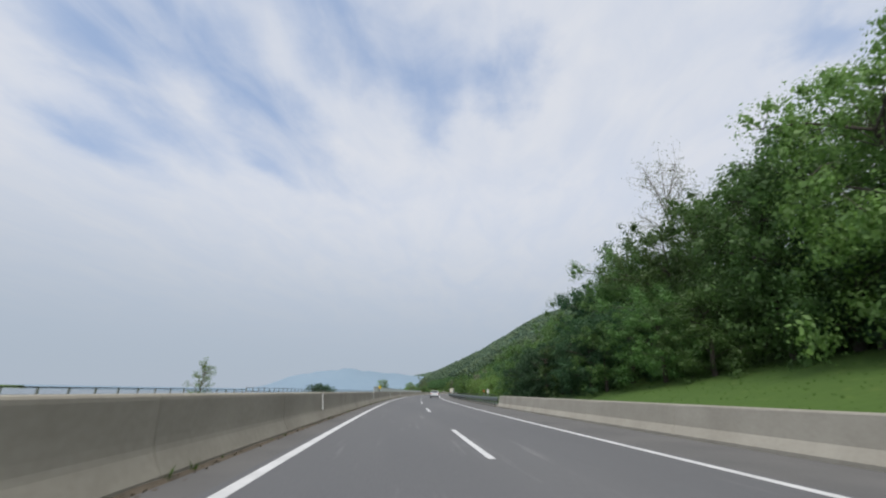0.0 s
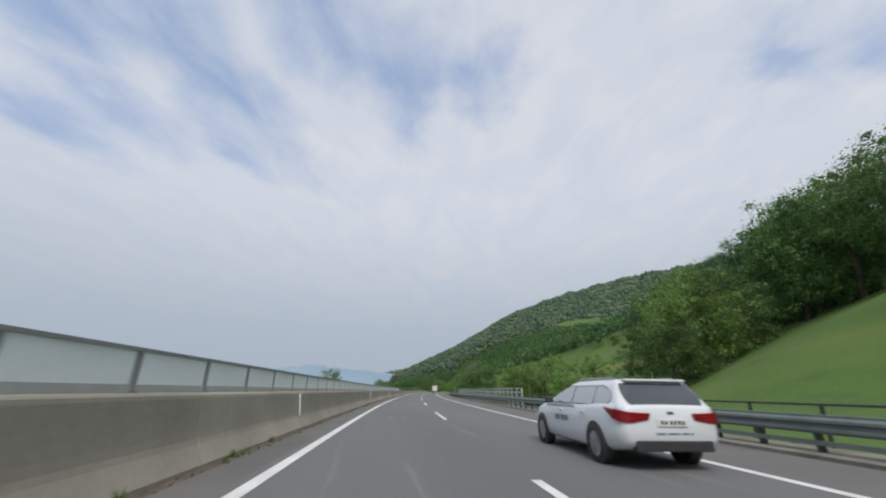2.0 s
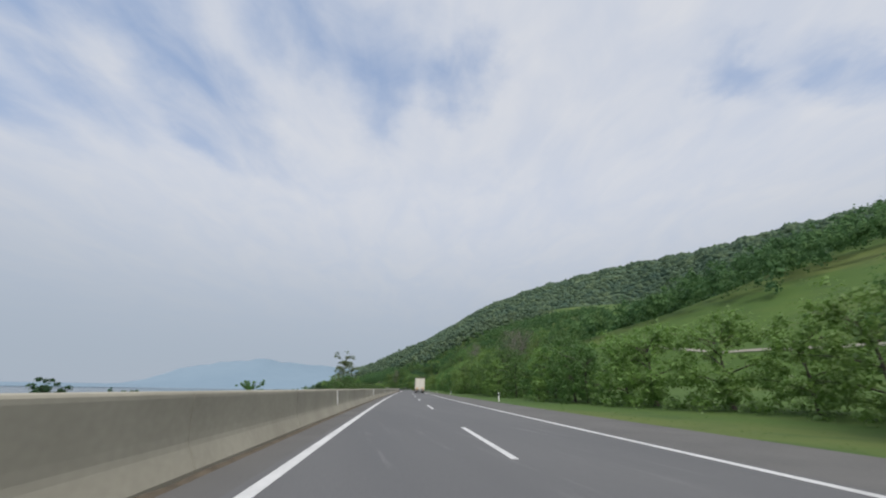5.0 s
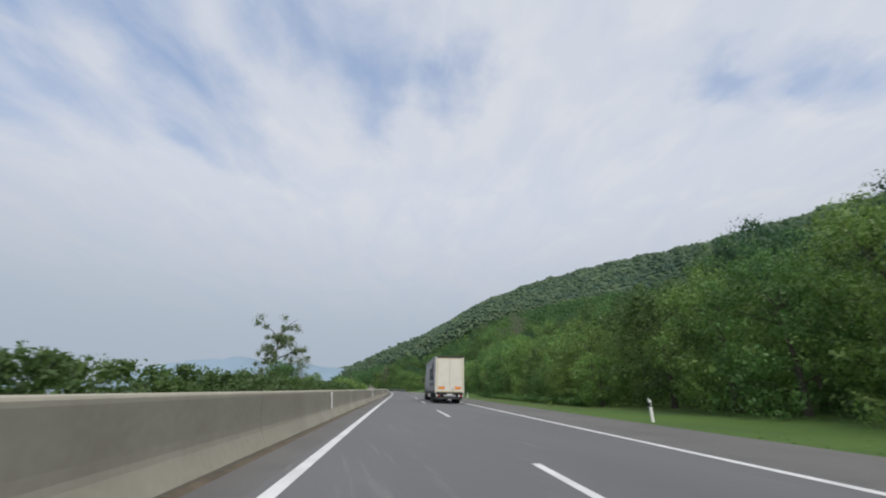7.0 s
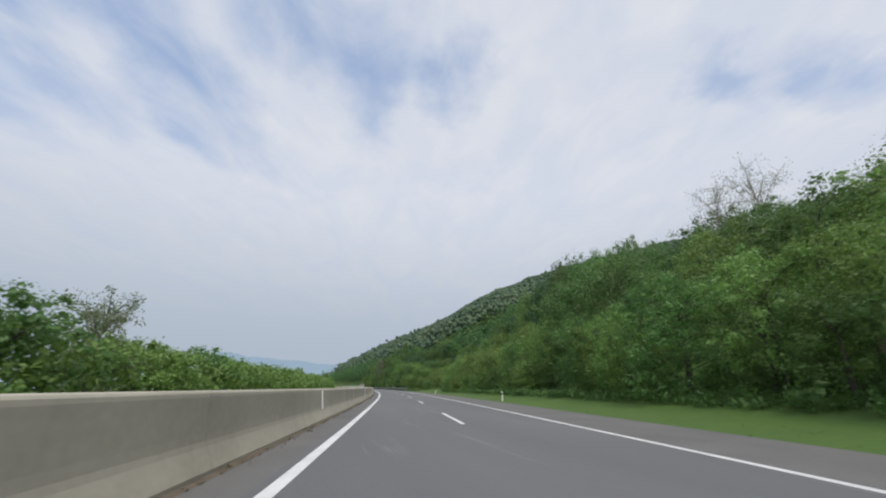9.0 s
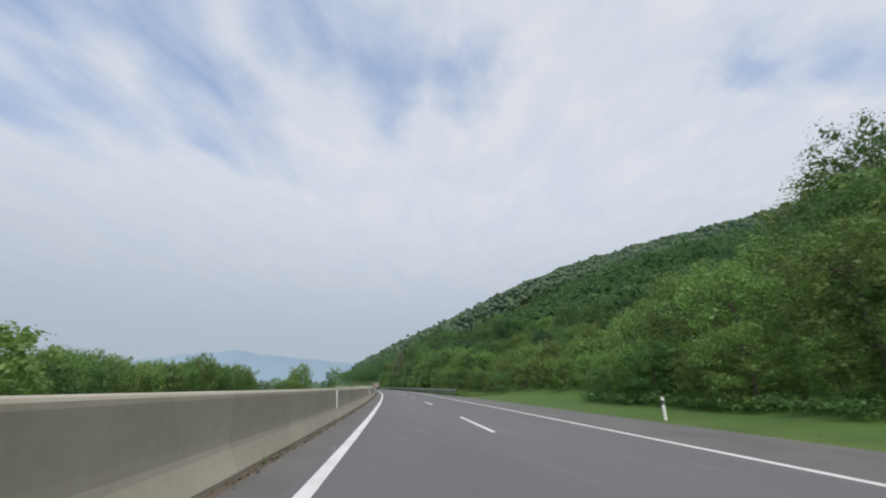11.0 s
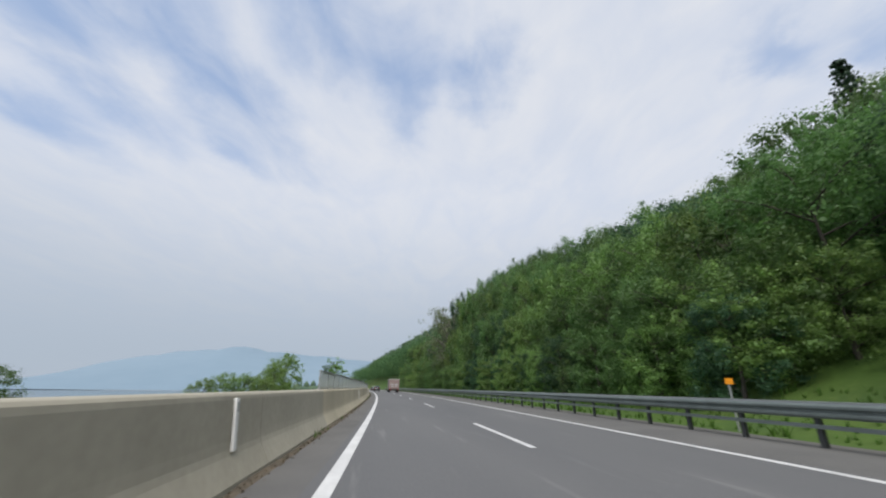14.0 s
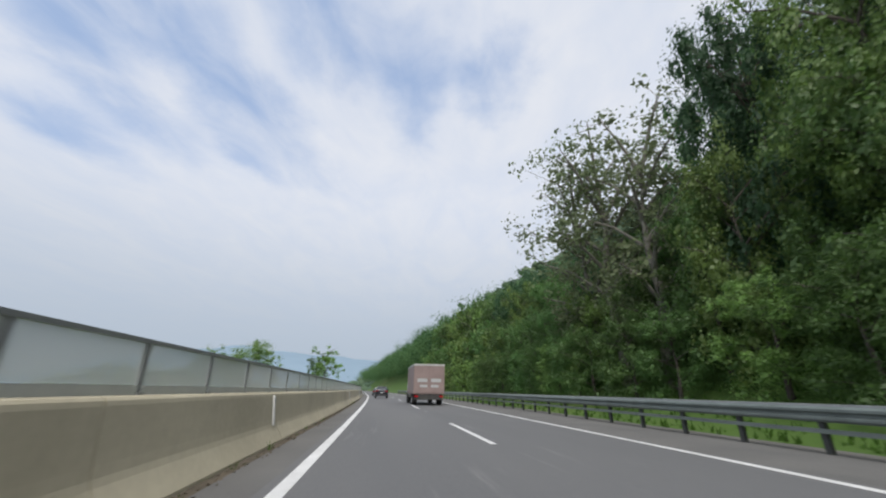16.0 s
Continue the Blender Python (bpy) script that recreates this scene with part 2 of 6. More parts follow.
M = {
    "asphalt": material("asphalt", (0.108, 0.110, 0.114), 0.86, (0.140, 0.140, 0.140), 0.35, 0.35, 90, stretch=(1, 0.12, 1), fine=30),
    "shoulder": material("shoulder_asphalt", (0.105, 0.103, 0.10), 0.9, (0.15, 0.146, 0.138), 0.5, 0.4, 70, fine=24),
    "line": material("road_paint", (0.72, 0.72, 0.71), 0.6, (0.52, 0.52, 0.51), 1.2, 0.2, 60, fine=14),
    "concrete": material("barrier_concrete", (0.41, 0.382, 0.305), 0.9, (0.3, 0.278, 0.219), 0.55, 0.08, 90, vary=0.05, fine=9),
    "concrete_old": material("weathered_barrier_concrete", (0.36, 0.335, 0.272), 0.9, (0.26, 0.24, 0.192), 0.55, 0.08, 90, vary=0.05, fine=9),
    "concrete_pale": material("pale_barrier_concrete", (0.56, 0.505, 0.37), 0.9, (0.43, 0.385, 0.28), 0.55, 0.08, 90, vary=0.05, fine=9),
    "sill": material("pale_grey_sill", (0.50, 0.52, 0.50), 0.7, (0.40, 0.42, 0.40), 2.0, fine=9),
    "toe": material("barrier_foot_concrete", (0.40, 0.375, 0.315), 0.92, (0.30, 0.278, 0.228), 0.8, 0.3, 50, fine=12),
    "kerb": material("kerb_concrete", (0.22, 0.21, 0.185), 0.92, (0.12, 0.118, 0.09), 1.5, 0.3, 45),
    "dirt": material("gutter_dirt", (0.075, 0.062, 0.045), 1.0, (0.15, 0.12, 0.085), 3.0, 0.6, 30),
    "steel": material("galvanised_steel", (0.42, 0.44, 0.44), 0.5, (0.33, 0.35, 0.35), 2.0, 0.05, 30, metal=0.55),
    "rail_green": material("weathered_guardrail_steel", (0.20, 0.235, 0.22), 0.55, (0.14, 0.165, 0.155), 1.5, 0.08, 25, metal=0.35),
    "dark_steel": material("dark_steel", (0.075, 0.08, 0.08), 0.55, (0.05, 0.052, 0.05), 3.0, 0.05, 30, metal=0.4),
    "alu": material("grey_aluminium", (0.36, 0.37, 0.37), 0.45, (0.28, 0.29, 0.29), 3.0, 0.0, 30, metal=0.4),
    "white_paint": material("white_paint", (0.78, 0.78, 0.76), 0.45, (0.68, 0.68, 0.66), 2.5),
    "black": material("black_plastic", (0.022, 0.023, 0.025), 0.55, (0.035, 0.035, 0.036), 6.0),
    "grass": material("meadow_grass", (0.066, 0.126, 0.016), 0.95, (0.046, 0.098, 0.013), 0.09, 0.7, 3.0, fine=2.2),
    "blade": material("grass_blades", (0.088, 0.172, 0.024), 0.9, (0.064, 0.132, 0.018), 0.6, leaf=0.35, island=0.25),
    "gravel": material("farm_track", (0.34, 0.32, 0.27), 0.95, (0.26, 0.24, 0.2), 2.0, 0.3, 20),
    "bark": material("bark", (0.10, 0.085, 0.07), 0.95, (0.055, 0.047, 0.04), 5.0, 0.7, 22),
    "bark_pale": material("pale_bark", (0.24, 0.225, 0.195), 0.95, (0.15, 0.14, 0.12), 5.0, 0.5, 22),
    "leaf": material("spring_leaves", (0.134, 0.246, 0.068), 0.52, (0.092, 0.178, 0.053), 0.35, leaf=0.5, vary=0.26, island=0.13, spec=0.6),
    "leaf_light": material("fresh_leaves", (0.206, 0.326, 0.083), 0.52, (0.146, 0.250, 0.064), 0.35, leaf=0.45, vary=0.2, island=0.13, spec=0.6),
    "leaf_dark": material("dark_leaves", (0.068, 0.150, 0.064), 0.62, (0.050, 0.108, 0.052), 0.35, leaf=0.5, vary=0.2, island=0.13, spec=0.5),
    "leaf_grey": material("pale_willow_leaves", (0.22, 0.265, 0.14), 0.65, (0.15, 0.19, 0.10), 0.5, leaf=0.5, vary=0.1, island=0.15, spec=0.3),
    "leaf_wood": material("mixed_wood_leaves", (0.118, 0.215, 0.085), 0.7, (0.070, 0.148, 0.066), 0.08, fine=0.6, leaf=0.45, island=0.10, spec=0.2),
    "needles": material("spruce_needles", (0.050, 0.092, 0.052), 0.8, (0.034, 0.066, 0.037), 0.6, leaf=0.1, island=0.3),
    # bluish haze of distance is mixed into these two base colours
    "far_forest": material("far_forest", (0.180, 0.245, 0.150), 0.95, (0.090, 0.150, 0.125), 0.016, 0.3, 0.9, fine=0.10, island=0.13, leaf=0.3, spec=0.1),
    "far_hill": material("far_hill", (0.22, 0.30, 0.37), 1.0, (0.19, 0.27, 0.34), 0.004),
}



def scuff_asphalt(m):
    """Pale worn streaks along the way of travel, mixed into the asphalt."""
    nd, lk = m.node_tree.nodes, m.node_tree.links
    bsdf = nd["Principled BSDF"]
    was = bsdf.inputs["Base Color"].links[0].from_socket
    mp = nd.new("ShaderNodeMapping")
    mp.inputs["Scale"].default_value = (2.6, 0.16, 1)
    lk.new(nd.new("ShaderNodeTexCoord").outputs["Object"], mp.inputs[0])
    nz = nd.new("ShaderNodeTexNoise")
    nz.inputs["Scale"].default_value, nz.inputs["Detail"].default_value, nz.inputs["Roughness"].default_value = 1.0, 7, 0.62
    lk.new(mp.outputs[0], nz.inputs[0])
    mr = nd.new("ShaderNodeMapRange")
    mr.interpolation_type = "SMOOTHSTEP"
    mr.inputs["From Min"].default_value, mr.inputs["From Max"].default_value, mr.inputs["To Max"].default_value = 0.57, 0.76, 0.75
    lk.new(nz.outputs[0], mr.inputs[0])
    mix = nd.new("ShaderNodeMix")
    mix.data_type = "RGBA"
    mix.inputs[7].default_value = (0.205, 0.205, 0.20, 1)
    lk.new(mr.outputs[0], mix.inputs[0])
    lk.new(was, mix.inputs[6])
    lk.new(mix.outputs[2], bsdf.inputs["Base Color"])


scuff_asphalt(M["asphalt"])


STRIP = 53.1


def mown_patches(m):
    """Drier yellow patches in long bands and darker lush spots, mixed into the meadow."""
    nd, lk = m.node_tree.nodes, m.node_tree.links
    bsdf = nd["Principled BSDF"]
    col = bsdf.inputs["Base Color"].links[0].from_socket
    for scale, stretch, lo, hi, share, tone in ((0.05, (1.0, 0.30, 1), 0.48, 0.66, 0.55, (0.125, 0.142, 0.034)), (0.22, (1, 0.6, 1), 0.52, 0.70, 0.7, (0.040, 0.085, 0.016)), (1.3, (1, 1, 1), 0.55, 0.72, 0.5, (0.105, 0.155, 0.030))):
        mp = nd.new("ShaderNodeMapping")
        mp.inputs["Scale"].default_value = stretch
        lk.new(nd.new("ShaderNodeTexCoord").outputs["Object"], mp.inputs[0])
        nz = nd.new("ShaderNodeTexNoise")
        nz.inputs["Scale"].default_value, nz.inputs["Detail"].default_value, nz.inputs["Roughness"].default_value = scale, 6, 0.6
        lk.new(mp.outputs[0], nz.inputs[0])
        mr = nd.new("ShaderNodeMapRange")
        mr.interpolation_type = "SMOOTHSTEP"
        mr.inputs["From Min"].default_value, mr.inputs["From Max"].default_value, mr.inputs["To Max"].default_value = lo, hi, share
        lk.new(nz.outputs[0], mr.inputs[0])
        mix = nd.new("ShaderNodeMix")
        mix.data_type = "RGBA"
        mix.inputs[7].default_value = (*tone, 1)
        lk.new(mr.outputs[0], mix.inputs[0])
        lk.new(col, mix.inputs[6])
        col = mix.outputs[2]
    # a dry mown strip along the foot of the slope
    mp = nd.new("ShaderNodeMapping")
    mp.inputs["Rotation"].default_value = (0, 0, radians(9.2))
    lk.new(nd.new("ShaderNodeTexCoord").outputs["Object"], mp.inputs[0])
    sx = nd.new("ShaderNodeSeparateXYZ")
    lk.new(mp.outputs[0], sx.inputs[0])
    nz = nd.new("ShaderNodeTexNoise")
    nz.inputs["Scale"].default_value, nz.inputs["Detail"].default_value = 0.12, 6
    lk.new(mp.outputs[0], nz.inputs[0])
    ma = nd.new("ShaderNodeMath")
    ma.operation = "MULTIPLY_ADD"
    lk.new(nz.outputs[0], ma.inputs[0])
    ma.inputs[1].default_value = 9.0
    lk.new(sx.outputs[0], ma.inputs[2])
    last = None
    for lo, hi in ((STRIP - 2, STRIP + 1.5), (STRIP + 7.5, STRIP + 4)):
        mr = nd.new("ShaderNodeMapRange")
        mr.interpolation_type = "SMOOTHSTEP"
        mr.inputs["From Min"].default_value, mr.inputs["From Max"].default_value = lo, hi
        lk.new(ma.outputs[0], mr.inputs[0])
        if last:
            mu = nd.new("ShaderNodeMath")
            mu.operation = "MULTIPLY"
            lk.new(last, mu.inputs[0])
            lk.new(mr.outputs[0], mu.inputs[1])
            last = mu.outputs[0]
        else:
            last = mr.outputs[0]
    end = nd.new("ShaderNodeMapRange")
    end.inputs["From Min"].default_value, end.inputs["From Max"].default_value, end.inputs["To Min"].default_value, end.inputs["To Max"].default_value = 205, 245, 0.85, 0.0
    lk.new(sx.outputs[1], end.inputs[0])
    mu = nd.new("ShaderNodeMath")
    mu.operation = "MULTIPLY"
    lk.new(last, mu.inputs[0])
    lk.new(end.outputs[0], mu.inputs[1])
    mix = nd.new("ShaderNodeMix")
    mix.data_type = "RGBA"
    mix.inputs[7].default_value = (0.150, 0.160, 0.036, 1)
    lk.new(mu.outputs[0], mix.inputs[0])
    lk.new(col, mix.inputs[6])
    lk.new(mix.outputs[2], bsdf.inputs["Base Color"])


mown_patches(M["grass"])


def mixed_wood(m, scale, tones):
    """Patches of other greens, a crown or so across."""
    nd, lk = m.node_tree.nodes, m.node_tree.links
    bsdf = nd["Principled BSDF"]
    was = bsdf.inputs["Base Color"].links[0].from_socket
    vo = nd.new("ShaderNodeTexVoronoi")
    vo.inputs["Scale"].default_value = scale
    lk.new(nd.new("ShaderNodeTexCoord").outputs["Object"], vo.inputs["Vector"])
    ramp = nd.new("ShaderNodeValToRGB")
    ramp.color_ramp.interpolation = "LINEAR"
    while len(ramp.color_ramp.elements) < len(tones):
        ramp.color_ramp.elements.new(0.5)
    for i, (p, col) in enumerate(tones):
        ramp.color_ramp.elements[i].position, ramp.color_ramp.elements[i].color = p, (*col, 1)
    lk.new(vo.outputs["Color"], ramp.inputs[0])
    mix = nd.new("ShaderNodeMix")
    mix.data_type, mix.inputs[0].default_value = "RGBA", 0.5
    lk.new(was, mix.inputs[6])
    lk.new(ramp.outputs[0], mix.inputs[7])
    lk.new(mix.outputs[2], bsdf.inputs["Base Color"])


# the far_forest tones are paled towards blue for the haze
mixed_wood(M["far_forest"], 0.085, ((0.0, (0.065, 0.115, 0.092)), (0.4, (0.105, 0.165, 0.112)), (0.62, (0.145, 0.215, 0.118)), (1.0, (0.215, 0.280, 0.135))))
mixed_wood(M["leaf_wood"], 0.11, ((0.0, (0.055, 0.122, 0.066)), (0.4, (0.092, 0.185, 0.074)), (0.65, (0.142, 0.255, 0.082)), (1.0, (0.205, 0.310, 0.100))))
# ---- builders ----


def mesh_of(name, verts, faces, mat=None, smooth=False):
    me = bpy.data.meshes.new(name)
    v = np.asarray(verts, dtype=np.float32)
    if isinstance(faces, np.ndarray):
        k = faces.shape[1]
        me.vertices.add(len(v))
        me.vertices.foreach_set("co", v.ravel())
        me.loops.add(faces.size)
        me.loops.foreach_set("vertex_index", faces.astype(np.int32).ravel())
        me.polygons.add(len(faces))
        me.polygons.foreach_set("loop_start", np.arange(0, faces.size, k, dtype=np.int32))
        me.update(calc_edges=True)
    else:
        me.from_pydata([tuple(p) for p in v], [], faces)
    if smooth:
        me.polygons.foreach_set("use_smooth", np.ones(len(me.polygons), dtype=bool))
    if mat:
        me.materials.append(mat)
    me.validate()
    return me


def from_bm(name, bm, mat, smooth=False):
    me = bpy.data.meshes.new(name)
    bmesh.ops.recalc_face_normals(bm, faces=bm.faces)
    if smooth:
        for f in bm.faces:
            f.smooth = True
    bm.to_mesh(me)
    bm.free()
    me.materials.append(mat)
    return me


def part(name, data, mat, parent, label="", m=None):
    """One mesh object under a thing or a part."""
    if isinstance(data, bmesh.types.BMesh):
        data = from_bm(name, data, mat)
    ob = new(name, data)
    ob.parent = parent
    if m is not None:
        ob.matrix_basis = m
    return tagged(ob, label)


def thing(name, label, category, group="", kind="", m=None):
    ob = new(name)
    ob.empty_display_size = 0.3
    if m is not None:
        ob.matrix_basis = m
    return tagged(ob, label, category, group, kind)


def box(bm, x0, x1, y0, y1, z0, z1, bevel=0.0):
    g = bmesh.ops.create_cube(bm, size=1.0, matrix=Matrix.Translation(((x0 + x1) / 2, (y0 + y1) / 2, (z0 + z1) / 2)) @ Matrix.Diagonal((x1 - x0, y1 - y0, z1 - z0, 1)))
    if bevel:
        es = list({e for v in g["verts"] for e in v.link_edges})
        bmesh.ops.bevel(bm, geom=es, offset=bevel, segments=2, affect="EDGES", profile=0.6)
    return bm


def boxed(*a, bevel=0.0):
    return box(bmesh.new(), *a, bevel=bevel)


def rod(bm, p0, p1, r0, r1=None, seg=8):
    p0, p1 = Vector(p0), Vector(p1)
    d = p1 - p0
    q = d.to_track_quat("Z", "Y").to_matrix().to_4x4()
    bmesh.ops.create_cone(bm, cap_ends=True, segments=seg, radius1=r0, radius2=r0 if r1 is None else r1, depth=d.length, matrix=Matrix.Translation((p0 + p1) / 2) @ q)
    return bm


def sweep(name, profile, s0, s1, mat, step=3.0, closed=True, smooth=False):
    """A profile of (n, z) drawn along the road."""
    ss = np.linspace(s0, s1, max(2, int(math.ceil((s1 - s0) / step)) + 1))
    pr = np.array(profile)
    b = np.radians(np.interp(ss, S_TAB, B_TAB))
    x = np.interp(ss, S_TAB, X_TAB)[:, None] + pr[None, :, 0] * np.cos(b)[:, None]
    y = np.interp(ss, S_TAB, Y_TAB)[:, None] - pr[None, :, 0] * np.sin(b)[:, None]
    z = np.broadcast_to(pr[None, :, 1], x.shape)
    k, m = len(pr), len(ss)
    v = np.stack([x, y, z], -1).reshape(-1, 3)
    f = []
    for i in range(m - 1):
        for j in range(k if closed else k - 1):
            j2 = (j + 1) % k
            f.append((i * k + j, (i + 1) * k + j, (i + 1) * k + j2, i * k + j2))
    if closed:
        f.append(tuple(range(k)))
        f.append(tuple(range((m - 1) * k + k - 1, (m - 1) * k - 1, -1)))
    return mesh_of(name, v, f, mat, smooth)


# ---- ground ----
rng = np.random.default_rng(7)
LANES = 7.5


def smooth_step(a, b, x):
    t = np.clip((x - a) / (b - a), 0, 1)
    return t * t * (3 - 2 * t)


SLOPE = [(-200, 0.30), (30, 0.30), (60, 0.38), (150, 0.44), (190, 0.58), (300, 0.54), (360, 0.40), (440, 0.40), (520, 0.6), (620, 0.62), (700, 0.85), (1000, 0.85), (1300, 0.6)]
FOOT = [(-200, 11.0), (36, 12.0), (60, 22.0), (110, 27.0), (150, 48.0), (190, 52.0), (262, 52.0), (300, 40.0), (345, 15.0), (450, 17.0), (520, 13.5), (900, 13.5)]


def land(s, n):
    """The height of the ground."""
    s, n = np.asarray(s, float), np.asarray(n, float)
    k = np.interp(s, [a[0] for a in SLOPE], [a[1] for a in SLOPE])
    foot = np.interp(s, [a[0] for a in FOOT], [a[1] for a in FOOT])
    rise = k * (np.sqrt((n - foot) ** 2 + 9) + (n - foot)) / 2
    top = np.interp(s, [0, 100, 180, 300, 345, 470, 512, 560, 700], [95, 95, 130, 130, 60, 52, 58, 130, 160])
    rise = top * (1 - np.exp(-rise / top)) * smooth_step(foot - 7, foot + 6, n) * smooth_step(11.2, 13.6, n) * (1 - smooth_step(1150, 1350, s))
    gentle = 0.06 * np.clip(n - 15, 0, 40) * smooth_step(60, 90, s) * (1 - smooth_step(270, 340, s))
    dip = -1.2 * smooth_step(11.5, 14.5, n) * (1 - smooth_step(17, 30, n)) * smooth_step(100, 112, s) * (1 - smooth_step(150, 165, s))
    left = -1.0 * smooth_step(-2.0, -5.0, n) - 7.0 * smooth_step(-14, -60, n) + 7.0 * smooth_step(-780, -860, n)
    uneven = 0.35 * np.sin(0.11 * s + 0.07 * n) * np.sin(0.053 * s - 0.09 * n) * smooth_step(16, 40, np.abs(n))
    return -0.05 + rise + gentle + dip + left + uneven


xs = np.concatenate([-np.geomspace(4500, 40, 30), np.arange(-36, -6, 3.0), np.arange(-6, 30, 1.5), np.arange(30, 130, 4.0), np.geomspace(134, 4500, 30)])
ys = np.concatenate([np.linspace(-1500, -90, 12), np.arange(-80, 760, 5.0), np.geomspace(770, 4800, 30)])
gx = np.zeros((len(ys), len(xs)))
gy = np.zeros_like(gx)
for i, yv in enumerate(ys):
    gx[i] = xs + np.interp(np.clip(yv, -250, 1600), Y_TAB, X_TAB)
    gy[i] = yv
gs, gn = along(gx, gy)
gz = land(gs, gn)
gv = np.stack([gx, gy, gz], -1).reshape(-1, 3)
w = len(xs)
idx = (np.arange(len(ys) - 1)[:, None] * w + np.arange(w - 1)[None, :]).reshape(-1)
gf = np.stack([idx, idx + 1, idx + w + 1, idx + w], -1)
ground = tagged(new("ground", mesh_of("ground", gv, gf, M["grass"], True)), "green meadow and grassy banks of the valley", "ground", kind="structure")

# assumed water, added so reflected sky stands in for haze over the valley
M["water"] = material("assumed_water_surface", (0.05, 0.07, 0.075), 0.12, (0.04, 0.06, 0.065), 0.02, 0.15, 0.6, spec=0.6)
wv, wf = [], []
for i, s in enumerate(np.arange(-300, 1500, 50.0)):
    for n in (-38.0, -300.0, -800.0):
        q = road(s, n if s < 1200 else n * 0.8)
        wv.append((q.x, q.y, -4.6))
    if i:
        k = 3 * i
        wf += [(k - 3, k, k + 1, k - 2), (k - 2, k + 1, k + 2, k - 1)]
tagged(new("water", mesh_of("water", wv, wf, M["water"])), "assumed broad pale river along the valley floor", "river", kind="structure")

# ---- road ----
R0, R1 = -80.0, 1500.0
tagged(new("road", sweep("road", [(-0.25, -0.3), (-0.25, 0.0), (LANES + 0.25, 0.0), (LANES + 0.25, -0.3)], R0, R1, M["asphalt"], 4.0)), "grey worn asphalt carriageway with two lanes", "road", kind="structure")
tagged(new("road", sweep("road", [(-1.25, -0.3), (-1.25, 0.0), (-0.25, 0.0), (-0.25, -0.3)], R0, R1, M["shoulder"], 4.0)), "narrow asphalt strip beside the concrete barrier", "road", kind="structure")
tagged(new("road", sweep("road", [(LANES + 0.25, -0.3), (LANES + 0.25, 0.0), (11.3, -0.01), (11.5, -0.3)], R0, R1, M["shoulder"], 4.0)), "grey asphalt hard shoulder of the motorway", "road", kind="structure")
marks = thing("road_marking", "white painted motorway edge lines and lane dashes", "marking", kind="structure")
part("edge_line", sweep("edge_line", [(-0.1, 0.004), (0.1, 0.004)], R0, R1, M["line"], 4.0, closed=False), None, marks)
part("edge_line", sweep("edge_line", [(LANES - 0.1, 0.004), (LANES + 0.1, 0.004)], R0, R1, M["line"], 4.0, closed=False), None, marks)
for k in range(-3, 60):
    s = 7.8 + 17.4 * k
    part("lane_dash", sweep("lane_dash", [(3.675, 0.004), (3.825, 0.004)], s, s + 5.8, M["line"], 3.0, closed=False), None, marks)
gutter = sweep("gutter", [(-1.12, 0.0), (-1.09, 0.035), (-1.0, 0.02), (-0.93, 0.0)], R0, 900, M["dirt"], 0.7, closed=False)
gco = np.array([v.co for v in gutter.vertices])
gco[:, 2] *= rng.uniform(0.2, 1.8, len(gco))
gutter.vertices.foreach_set("co", gco.astype(np.float32).ravel())
tagged(new("gutter_dirt", gutter), "dark line of dirt along the barrier foot", "dirt", kind="stuff")

# ---- concrete barriers ----
wall_left = thing("wall_left", "stained grey-beige concrete safety barrier between the carriageways", "barrier", kind="structure")
BARRIER = [(-1.05, -0.1), (-1.05, 0.07), (-1.10, 0.16), (-1.152, 0.255), (-1.198, 0.34), (-1.222, 0.41), (-1.237, 0.51), (-1.249, 0.64), (-1.261, 0.80), (-1.272, 0.98), (-1.282, 1.025),
           (-1.305, 1.05), (-1.34, 1.06), (-1.57, 1.06), (-1.59, 1.05), (-1.62, 1.0), (-1.95, -0.1)]
for k in range(-10, 108):
    part("section", sweep("section", BARRIER, 6 * k + 0.008, 6 * k + 5.992, M["concrete_old" if k < 30 else "concrete_pale" if k > 88 else "concrete"], 3.0), None, wall_left)
part("far_section", sweep("far_section", BARRIER, 648, 1300, M["concrete"], 6.0), None, wall_left)
wall_right = thing("wall_right", "pale grey concrete safety wall beside the hard shoulder", "barrier", kind="structure")
for k in range(-12, 6):
    part("section", sweep("section", [(10.25, -0.1), (10.25, 0.08), (10.40, 0.32), (10.5, 0.88), (10.53, 0.92), (10.8, 0.92), (10.83, 0.88), (10.95, -0.1)], 6 * k + 0.006, 6 * k + 5.994, M["toe"], 3.0), None, wall_right)

# ---- fences on the barrier ----


def far_rail(s0, s1, n, tops, pitch, label):
    """A railing beyond the barrier, down to the ground there."""
    f = thing("far_railing", label, "railing")
    for z in tops:
        part("rail", sweep("rail", [(n - 0.03, z - 0.05), (n + 0.03, z - 0.05), (n + 0.03, z), (n - 0.03, z)], s0, s1, M["dark_steel"], 3.0), None, f)
    d = from_bm("post", boxed(-0.04, 0.04, -0.05, 0.05, -1.3, tops[0] - 0.05), M["alu"])
    k = s0 + 0.05
    while k < s1:
        part("post", d, None, f, m=on_road(k, n, 0.0))
        k += pitch
    return f


